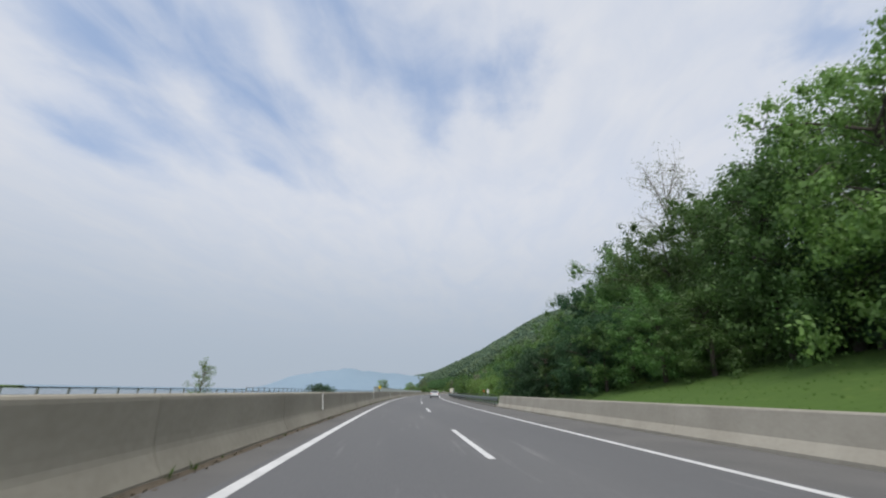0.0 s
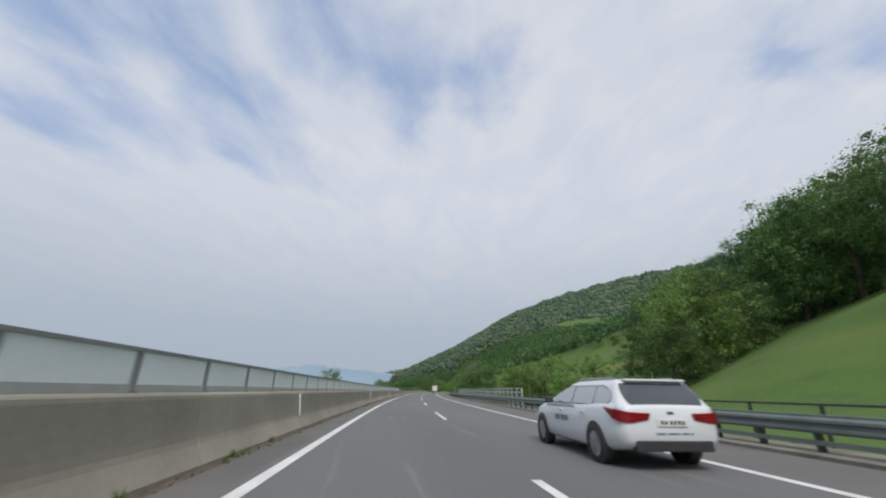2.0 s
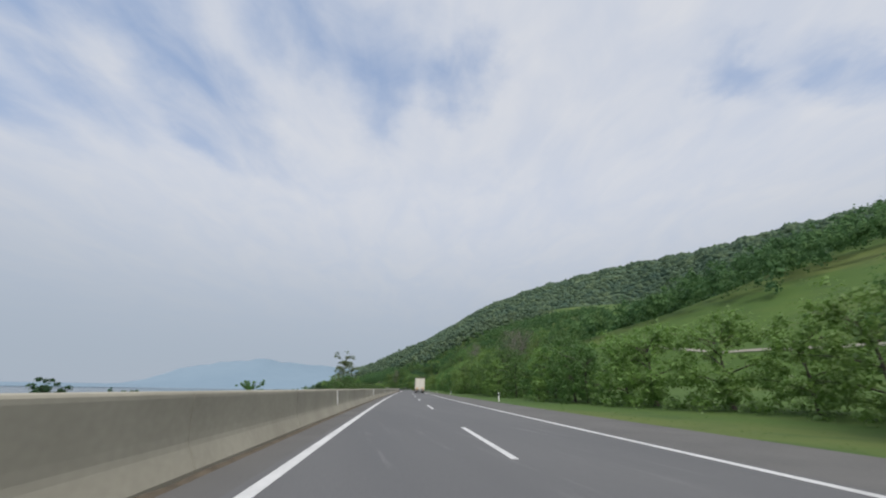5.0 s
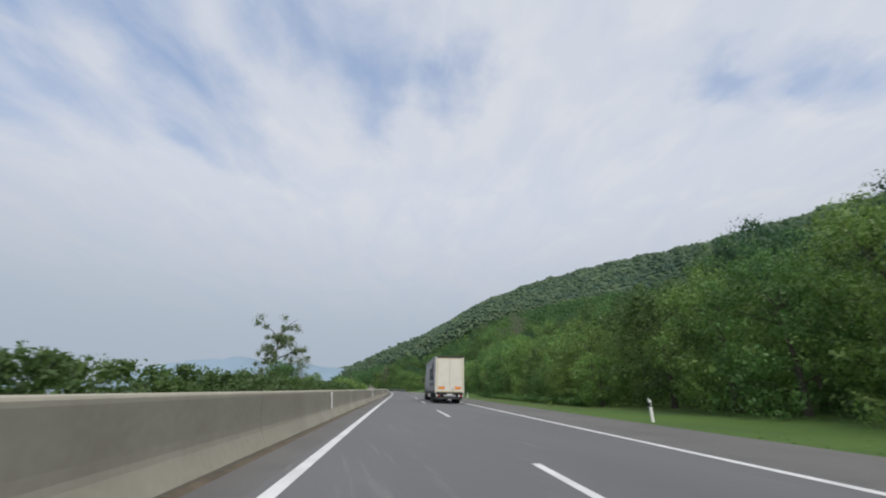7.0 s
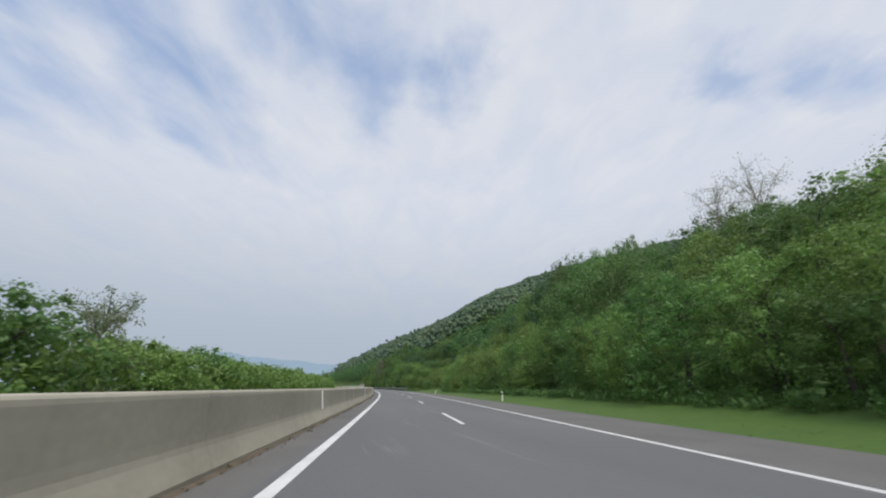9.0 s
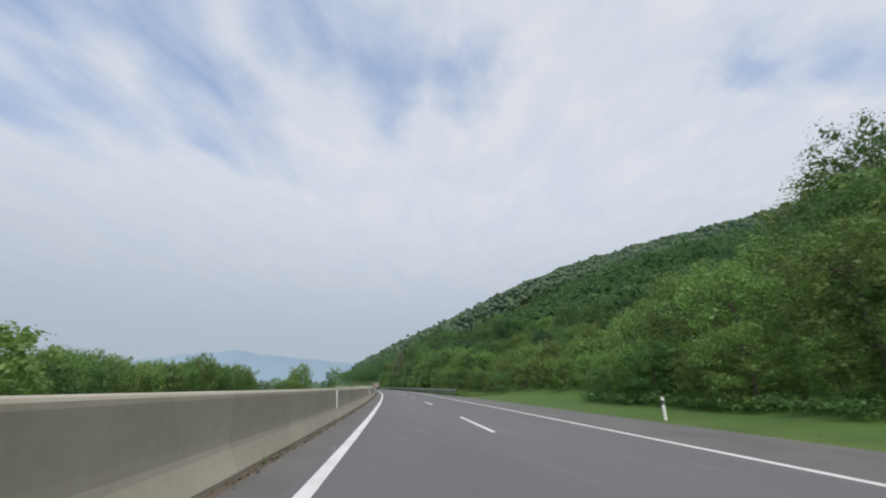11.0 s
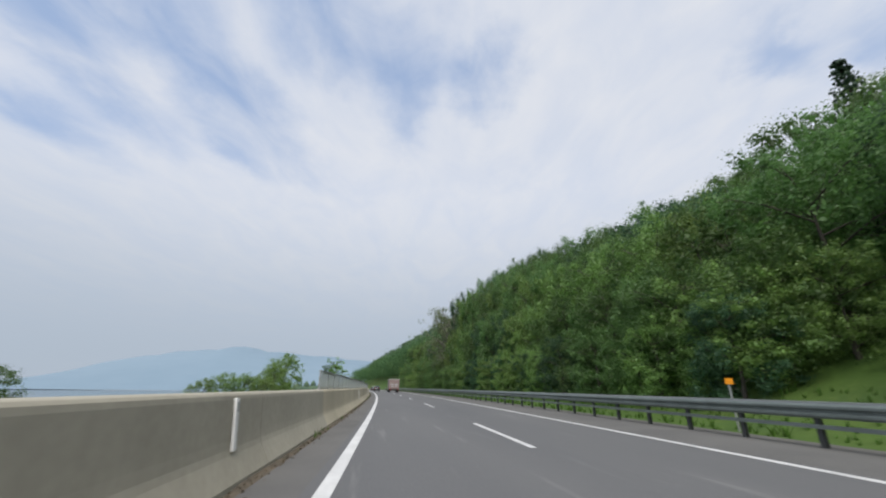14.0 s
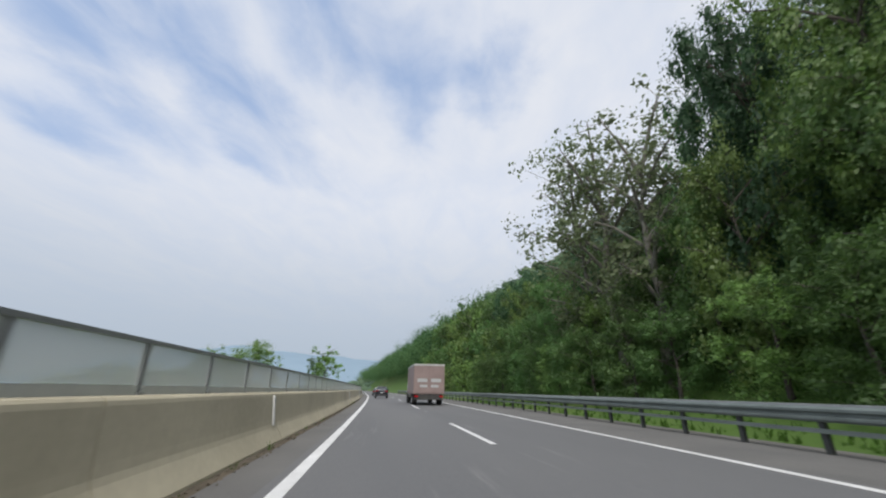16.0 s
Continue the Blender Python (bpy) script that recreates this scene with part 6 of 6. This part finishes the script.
    for y in (2.75, 4.06, 5.37):
        bm = bmesh.new()
        rod(bm, (-1.0, y, 0.5), (1.0, y, 0.5), 0.07)
        part("axle", bm, M["chassis"], tr)
        for side in (-1, 1):
            wheel(tr, side * 1.07, y, 0.5, 0.385, 8, "chassis")
            part("mudguard", boxed(side * 1.07 - 0.2, side * 1.07 + 0.2, y - 0.5, y + 0.5, 1.0 - 0.14, 1.0 - 0.11), M["black"], tr)
    for side in (-1, 1):
        part("side_guard", boxed(side * 1.19 - 0.015, side * 1.19 + 0.015, 6.6, 10.4, 0.42, 0.78, bevel=0.01), M["cream"], tr)
        part("underrun_box", boxed(side * 1.0 - 0.2, side * 1.0 + 0.2, 0.5, 1.4, 0.35, 0.85, bevel=0.02), M["chassis"], tr)
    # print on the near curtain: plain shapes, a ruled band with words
    X = -(hw + 0.022)

    def block(name, y0, y1, z0, z1, mat):
        part(name, boxed(X - 0.0015, X + 0.0015, min(y0, y1), max(y0, y1), z0, z1), mat, tr)

    pd = M["print_dark"]
    block("print_band", 1.6, 6.72, 1.50, 1.79, pd)
    block("print_stem", 6.45, 6.72, 1.792, 3.16, pd)
    bm = bmesh.new()
    arch = [(6.448, 2.92), (6.448, 3.16), (5.34, 3.16)] + [(5.34 - 0.32 * math.sin(a), 2.84 + 0.32 * math.cos(a)) for a in (0.3, 0.6, 0.9, 1.2, 1.45)] + [(5.02, 2.82), (5.02, 2.80), (5.30, 2.80), (5.38, 2.92)]
    bm.faces.new([bm.verts.new((X, y, z)) for y, z in arch])
    part("print_arch", bm, pd, tr)
    for y, z in ((5.02, 2.798), (5.74, 2.918)):
        block("print_block", y, y + 0.36, 1.97, z, pd)
    bm = bmesh.new()
    seg = 32
    rim0, rim1 = [], []
    for i in range(seg):
        a = 2 * math.pi * i / seg
        rim0.append(bm.verts.new((X, 4.12 + 0.62 * math.cos(a), 2.55 + 0.60 * math.sin(a))))
        rim1.append(bm.verts.new((X, 4.12 + 0.30 * math.cos(a), 2.55 + 0.33 * math.sin(a))))
    for i in range(seg):
        k = (i + 1) % seg
        bm.faces.new((rim0[i], rim0[k], rim1[k], rim1[i]))
    part("print_ring", bm, pd, tr)
    # the stem lies just behind the ring
    X -= 0.003
    block("print_stem", 3.52, 3.96, 1.97, 3.62, pd)
    X += 0.003
    block("print_stem", 2.96, 3.30, 1.97, 3.62, pd)
    for rise in (1, -1):
        bm = bmesh.new()
        pts = ((2.95, 2.62 + 0.01 * rise), (2.95, 2.62 + 0.42 * rise), (2.56, 2.62 + 0.64 * rise), (2.20, 2.62 + 0.64 * rise))
        bm.faces.new([bm.verts.new((X, y, z)) for y, z in pts])
        part("print_wedge", bm, pd, tr)
    for i, z in enumerate((1.92, 2.32, 2.74, 3.14)):
        block("print_bar", 1.66, 2.08, z, z + 0.11, M["print_red"])
        block("print_bar", 1.70 + 0.22 * (i % 2), 1.82 + 0.22 * (i % 2), z + 0.112, z + 0.30, M["print_red"])
    words("TRANSPORT KRAJOWY I MIĘDZYNARODOWY", 0.20, Matrix.Translation((X - 0.004, 6.38, 1.575)) @ pose(0, 0, 0, 90, 0, -90), M["print_pale"], tr)
    block("sticker", 12.0, 12.25, 1.55, 1.95, M["tape"])
    # tractor
    ring = lambda y0, y1, w, z, c: plan_ring(y0, y1, w, z, c)
    cab = ring_loft([ring(14.15, 16.42, 1.19, 1.05, 0.12), ring(14.15, 16.46, 1.22, 1.6, 0.14), ring(14.15, 16.40, 1.22, 2.1, 0.16), ring(14.15, 16.22, 1.20, 2.75, 0.18), ring(14.18, 15.95, 1.14, 3.35, 0.22), ring(14.22, 15.5, 1.04, 3.62, 0.25)])
    part("cab", from_bm("cab", cab, M["cab_white"], True), None, tr)
    part("lower_cab", from_bm("lower_cab", ring_loft([ring(14.35, 16.40, 1.17, 0.36, 0.1), ring(14.3, 16.47, 1.225, 0.6, 0.12), ring(14.15, 16.47, 1.225, 1.06, 0.14)]), M["cab_grey"], True), None, tr)
    part("roof_fairing", from_bm("roof_fairing", ring_loft([ring(13.95, 15.3, 1.05, 3.45, 0.2), ring(13.9, 14.7, 1.02, 3.85, 0.15)]), M["cab_white"], True), None, tr)
    for side in (-1, 1):
        x = side * 1.228
        part("window", boxed(x - 0.006, x + 0.006, 15.25, 16.05, 2.02, 2.62, bevel=0.004), M["glass"], tr)
        part("pillar_seam", boxed(x - 0.005, x + 0.005, 14.62, 14.70, 1.08, 3.05), M["black"], tr)
        part("door_seam", boxed(x - 0.004, x + 0.004, 15.17, 15.19, 1.1, 2.7), M["cab_grey"], tr)
        part("door_handle", boxed(x - 0.01, x + 0.01, 15.22, 15.32, 1.42, 1.62, bevel=0.004), M["black"], tr)
        part("side_fairing", boxed(side * 1.20 - 0.02, side * 1.20 + 0.02, 13.72, 14.14, 0.95, 3.35, bevel=0.015), M["cab_white"], tr)
        mir = part("mirror", boxed(side * 1.42 - 0.11, side * 1.42 + 0.11, 16.22, 16.34, 1.95, 2.55, bevel=0.03), M["black"], tr)
        part("arm", boxed(min(side * 1.2, side * 1.36), max(side * 1.2, side * 1.36), 16.25, 16.30, 2.46, 2.50), M["black"], mir)
        part("arm", boxed(min(side * 1.2, side * 1.36), max(side * 1.2, side * 1.36), 16.25, 16.30, 2.0, 2.04), M["black"], mir)
        bm = bmesh.new()
        rod(bm, (side * 0.9, 15.42, 0.55), (side * 1.232, 15.42, 0.55), 0.62, seg=28)
        part("wheel_arch", bm, M["black"], tr)
        wheel(tr, side * 1.06, 15.42, 0.5, 0.36, 8, "steel")
        wheel(tr, side * 0.98, 12.15, 0.5, 0.6, 8, "chassis")
        part("drive_mudguard", boxed(side * 0.98 - 0.3, side * 0.98 + 0.3, 11.55, 12.75, 1.03, 1.07), M["black"], tr)
        bm = bmesh.new()
        rod(bm, (side * 0.95, 13.0, 0.68), (side * 0.95, 14.25, 0.68), 0.29, seg=18)
        part("fuel_tank", bm, M["steel"], tr)
        for y in (13.25, 13.95):
            bm = bmesh.new()
            rod(bm, (side * 0.95, y - 0.03, 0.68), (side * 0.95, y + 0.03, 0.68), 0.30, seg=18)
            part("tank_strap", bm, M["black"], tr)
        part("side_lamp", boxed(side * 1.24 - 0.1, side * 1.24, 11.35, 11.5, 0.62, 0.74), M["red_lens"], tr)
    part("windscreen", boxed(-1.02, 1.02, 16.30, 16.42, 1.75, 2.65, bevel=0.02), M["glass"], tr)
    return tr


semi_truck(on_road(302.9, 4.55 + 1.275, 0.0), "grey curtain-sided articulated truck with cream rear doors")


def box_truck(m, label):
    t = thing("truck", label, "truck", m=m)
    part("box_body", boxed(-1.25, 1.25, 0.0, 6.2, 0.85, 3.1, bevel=0.03), M["box_brown"], t)
    part("roof_trim", boxed(-1.26, 1.26, -0.02, 6.2, 3.0, 3.14, bevel=0.02), M["curtain_low"], t)
    for side in (-1, 1):
        part("door", boxed(min(side * 0.01, side * 1.17), max(side * 0.01, side * 1.17), -0.03, 0.0, 0.95, 2.95, bevel=0.01), M["box_brown"], t)
        part("tail_lamp", boxed(side * 1.0 - 0.15, side * 1.0 + 0.15, -0.02, 0.05, 0.62, 0.74), M["red_lens"], t)
        part("print_bar", boxed(min(side * 0.15, side * 0.95), max(side * 0.15, side * 0.95), -0.034, -0.0305, 1.75, 2.02), M["print_pale"], t)
        part("print_bar", boxed(min(side * 0.15, side * 0.75), max(side * 0.15, side * 0.75), -0.034, -0.0305, 1.35, 1.55), M["print_pale"], t)
        for y in (1.4, 7.0):
            wheel(t, side * 1.03, y, 0.45, 0.36, 8, "chassis")
    part("chassis_frame", boxed(-0.9, 0.9, 0.05, 8.0, 0.5, 0.84), M["chassis"], t)
    part("bumper_bar", boxed(-1.15, 1.15, -0.03, 0.06, 0.42, 0.54, bevel=0.02), M["chassis"], t)
    part("cab", from_bm("cab", ring_loft([plan_ring(6.35, 8.2, 1.1, 0.55, 0.12), plan_ring(6.35, 8.25, 1.14, 1.5, 0.14), plan_ring(6.35, 8.0, 1.08, 2.5, 0.2), plan_ring(6.45, 7.7, 0.98, 2.7, 0.2)]), M["cab_white"], True), None, t)
    part("windscreen", boxed(-0.95, 0.95, 8.05, 8.22, 1.55, 2.35, bevel=0.02), M["glass"], t)
    return t


box_truck(on_road(622.0, 3.8 + 1.25, 0.0), "faded red-brown box truck with pale lettering on the outer lane")

# ---- signs and small things beside the road ----


def post_sign(s, n, z, shape, mat, label, size=0.3, base=0.0, name="road_sign"):
    p = thing(name, label, "sign", m=on_road(s, n, base))
    bm = bmesh.new()
    rod(bm, (0, 0.02, -0.2), (0, 0.02, z + size * 0.3), 0.03, seg=10)
    part("post", bm, M["steel"], p)
    bm = bmesh.new()
    if shape == "round":
        rod(bm, (0, -0.02, z), (0, -0.005, z), size / 2, seg=24)
    elif shape == "diamond":
        rod(bm, (0, -0.02, z), (0, -0.005, z), size / 2, seg=4)
    else:
        box(bm, -size * 0.75, size * 0.75, -0.022, -0.006, z - size / 2, z + size / 2, bevel=0.004)
    part("panel", bm, mat, p)
    bm = bmesh.new()
    box(bm, -0.05, 0.05, -0.006, 0.055, z - 0.04, z + 0.04)
    part("clamp", bm, M["dark_steel"], p)
    return p


post_sign(49.1, 11.35, 1.32, "round", M["orange_red"], "small orange-red round sign on a thin post", 0.2, 0.05)
two = post_sign(46.7, 11.4, 1.38, "panel", M["white_paint"], "two small white panels on one thin post", 0.16, 0.05)
part("panel", boxed(-0.10, 0.14, -0.022, -0.006, 1.10, 1.26, bevel=0.004), M["white_paint"], two)
post_sign(165.8, 11.0, 1.5, "round", M["orange_red"], "orange round marker on a thin post", 0.2, -0.05)
post_sign(522.8, 11.6, 0.95, "panel", M["white_paint"], "small white panel sign on a short post", 0.26, -0.05)
post_sign(532.9, 11.6, 1.52, "panel", M["orange"], "small orange panel on a thin post", 0.19, -0.05)


def cabinet(s, n, z, mat, label, w=0.16, h=0.34):
    c = thing("roadside_box", label, "box", m=on_road(s, n, z))
    part("body", boxed(-0.08, 0.08, -w, w, 0.02, h, bevel=0.02), mat, c)
    part("lid", boxed(-0.095, 0.095, -w - 0.015, w + 0.015, h, h + 0.03, bevel=0.01), mat, c)
    part("foot", boxed(-0.05, 0.05, -w * 0.7, w * 0.7, 0.0, 0.02), M["dark_steel"], c)
    return c


warn = thing("warning_sign", "yellow octagonal warning plate with an orange mark on the barrier", "sign", m=on_road(49.9, -1.40, 1.06))
bm = bmesh.new()
box(bm, -0.03, 0.03, 0.0, 0.03, 0.0, 0.42)
box(bm, -0.07, 0.07, -0.02, 0.05, 0.0, 0.012)
part("post", bm, M["dark_steel"], warn)
bm = bmesh.new()
rod(bm, (0, -0.018, 0.50), (0, 0.0, 0.50), 0.20, seg=8)
part("plate", bm, M["yellow"], warn)
bm = bmesh.new()
for side in (-1, 1):
    bm.faces.new([bm.verts.new(q) for q in ((0, -0.0205, 0.60), (side * 0.11, -0.0205, 0.42), (side * 0.05, -0.0205, 0.40), (0, -0.0205, 0.50))])
part("mark", bm, M["orange"], warn)
cabinet(168.9, -1.55, 1.06, M["pale_yellow"], "weathered pale yellow box at the end of the screen fence", 0.2, 0.55)
# concrete mouth of a culvert in the bank
cul = thing("culvert_wall", "grey weathered concrete culvert wall in the grass bank", "wall", kind="structure", m=on_road(172.6, 19.0, -0.2))
bm = boxed(-0.3, 0.0, -2.0, 1.9, 0.0, 1.35, bevel=0.03)
for v in bm.verts:
    if v.co.y < -1.5 and v.co.z > 1:
        v.co.y += 1.0
part("face", bm, M["kerb"], cul)
bm = bmesh.new()
rod(bm, (-0.34, -2.02, 0.12), (-0.34, -1.02, 1.37), 0.035, seg=8)
part("edge_stone", bm, M["kerb"], cul)
ball = thing("marker_plate", "round yellow marker plate on the fence top rail", "sign", m=on_road(141.0, -1.5, 1.602))
bm = bmesh.new()
rod(bm, (0, -0.012, 0.15), (0, 0.012, 0.15), 0.058, seg=24)
part("plate", bm, M["yellow"], ball)
part("bracket", boxed(-0.012, 0.012, -0.011, 0.011, 0.0, 0.10), M["steel"], ball)

# bridge joints across the carriageway
for s in (49.5, 170.5):
    j = thing("bridge_joint", "dark steel expansion joint across the carriageway", "joint", kind="structure")
    part("strip", sweep("strip", [(-1.0, 0.006), (9.95, 0.006)], s, s + 0.10, M["dark_steel"], 1.0, closed=False), None, j)


# ---- weeds and grass ----
def blades(name, spots, heights, label, mat):
    """Tufts of thin bent blades."""
    r = np.random.default_rng(5)
    k = 7
    base = np.repeat(np.array(spots), k, axis=0)
    h = np.repeat(np.array(heights), k) * r.uniform(0.5, 1.2, len(base))
    th = r.uniform(0, 6.28, len(base))
    out = np.stack([np.cos(th), np.sin(th), np.zeros_like(th)], 1)
    side = np.stack([-np.sin(th), np.cos(th), np.zeros_like(th)], 1)
    root = base + out * 0.03
    wd = (h * 0.085)[:, None]
    tip = root + out * (h * r.uniform(0.2, 0.6, len(h)))[:, None] + np.array([0, 0, 1]) * h[:, None]
    mid = (root + tip) / 2 - out * (h * 0.1)[:, None]
    v = np.stack([root - side * wd, root + side * wd, mid + side * wd * 0.8, mid - side * wd * 0.8, mid - side * wd * 0.8, mid + side * wd * 0.8, tip + side * wd * 0.1, tip - side * wd * 0.1], 1).reshape(-1, 3)
    return tagged(new(name, mesh_of(name, v, np.arange(len(v)).reshape(-1, 4), mat)), label, "grass", kind="stuff")


def scatter(count, s0, s1, n0, n1, h0, h1):
    r = np.random.default_rng(int(s0 * 7 + n0 * 3) % 997 + 1)
    ss, nn = r.uniform(s0, s1, count), n0 + (n1 - n0) * r.uniform(0, 1, count) ** 1.3
    zz = land(ss, nn)
    b = np.radians(np.interp(ss, S_TAB, B_TAB))
    xy = np.stack([np.interp(ss, S_TAB, X_TAB) + nn * np.cos(b), np.interp(ss, S_TAB, Y_TAB) - nn * np.sin(b), zz - 0.02], 1)
    return xy, r.uniform(h0, h1, count)


a1, h1_ = scatter(4000, 180, 485, 11.45, 17, 0.03, 0.07)
a2, h2_ = scatter(2200, -4, 42, 11.4, 22, 0.04, 0.11)
a3, h3_ = scatter(3500, 470, 640, 11.4, 15.5, 0.12, 0.32)
a4, h4_ = scatter(1500, 44, 180, 12.0, 26, 0.04, 0.11)
blades("verge_grass", np.concatenate([a1, a2, a3, a4]), np.concatenate([h1_, h2_, h3_, h4_]), "rough green grass along the motorway verge", M["blade"])
wr = np.random.default_rng(4)
ws = np.concatenate([wr.uniform(-10, 180, 260), wr.uniform(480, 640, 150), wr.uniform(340, 480, 60)])
weeds = [tuple(road(s, -1.02 + wr.uniform(-0.02, 0.06), 0.0)) for s in ws]
blades("barrier_weeds", weeds, wr.uniform(0.03, 0.2, len(weeds)) ** 1.2, "scattered weeds at the foot of the barrier", M["blade"])
# crumbs of dirt and gravel along the foot of the barrier
gr = np.random.default_rng(8)
gs_ = np.concatenate([gr.uniform(-10, 180, 2600), gr.uniform(330, 640, 5200)])
gn_ = -1.03 + np.abs(gr.normal(0, 0.09, len(gs_)))
gp = np.array([tuple(road(s, n, 0.012)) for s, n in zip(gs_, gn_)])
gv, gf = leaf_cloud(gr, gp, np.full(len(gp), 0.015), 1, 0.03, 0.6)
tagged(new("gutter_dirt", mesh_of("gutter_dirt", gv, gf, M["dirt"])), "loose dirt and gravel along the barrier foot", "dirt", kind="stuff")
# farm track over the meadow
tk = np.array([(178, 51), (190, 52.6), (200, 54.3), (212, 56.4), (236, 61), (262, 62.5), (290, 63.4)], float)
tt = np.linspace(0, 1, 60)
u0 = np.linspace(0, 1, len(tk))
ts_, tn_ = np.interp(tt, u0, tk[:, 0]), np.interp(tt, u0, tk[:, 1])
tv, tf = [], []
for i in range(60):
    for d in (-0.4, 0.4):
        q = road(ts_[i] + d * 0.4, tn_[i] - d)
        tv.append((q.x, q.y, float(land(ts_[i] + d * 0.4, tn_[i] - d)) + 0.12))
    if i:
        tf.append((2 * i - 2, 2 * i - 1, 2 * i + 1, 2 * i))
tagged(new("farm_track", mesh_of("farm_track", tv, tf, M["gravel"])), "pale gravel farm track across the meadow", "track", kind="structure")
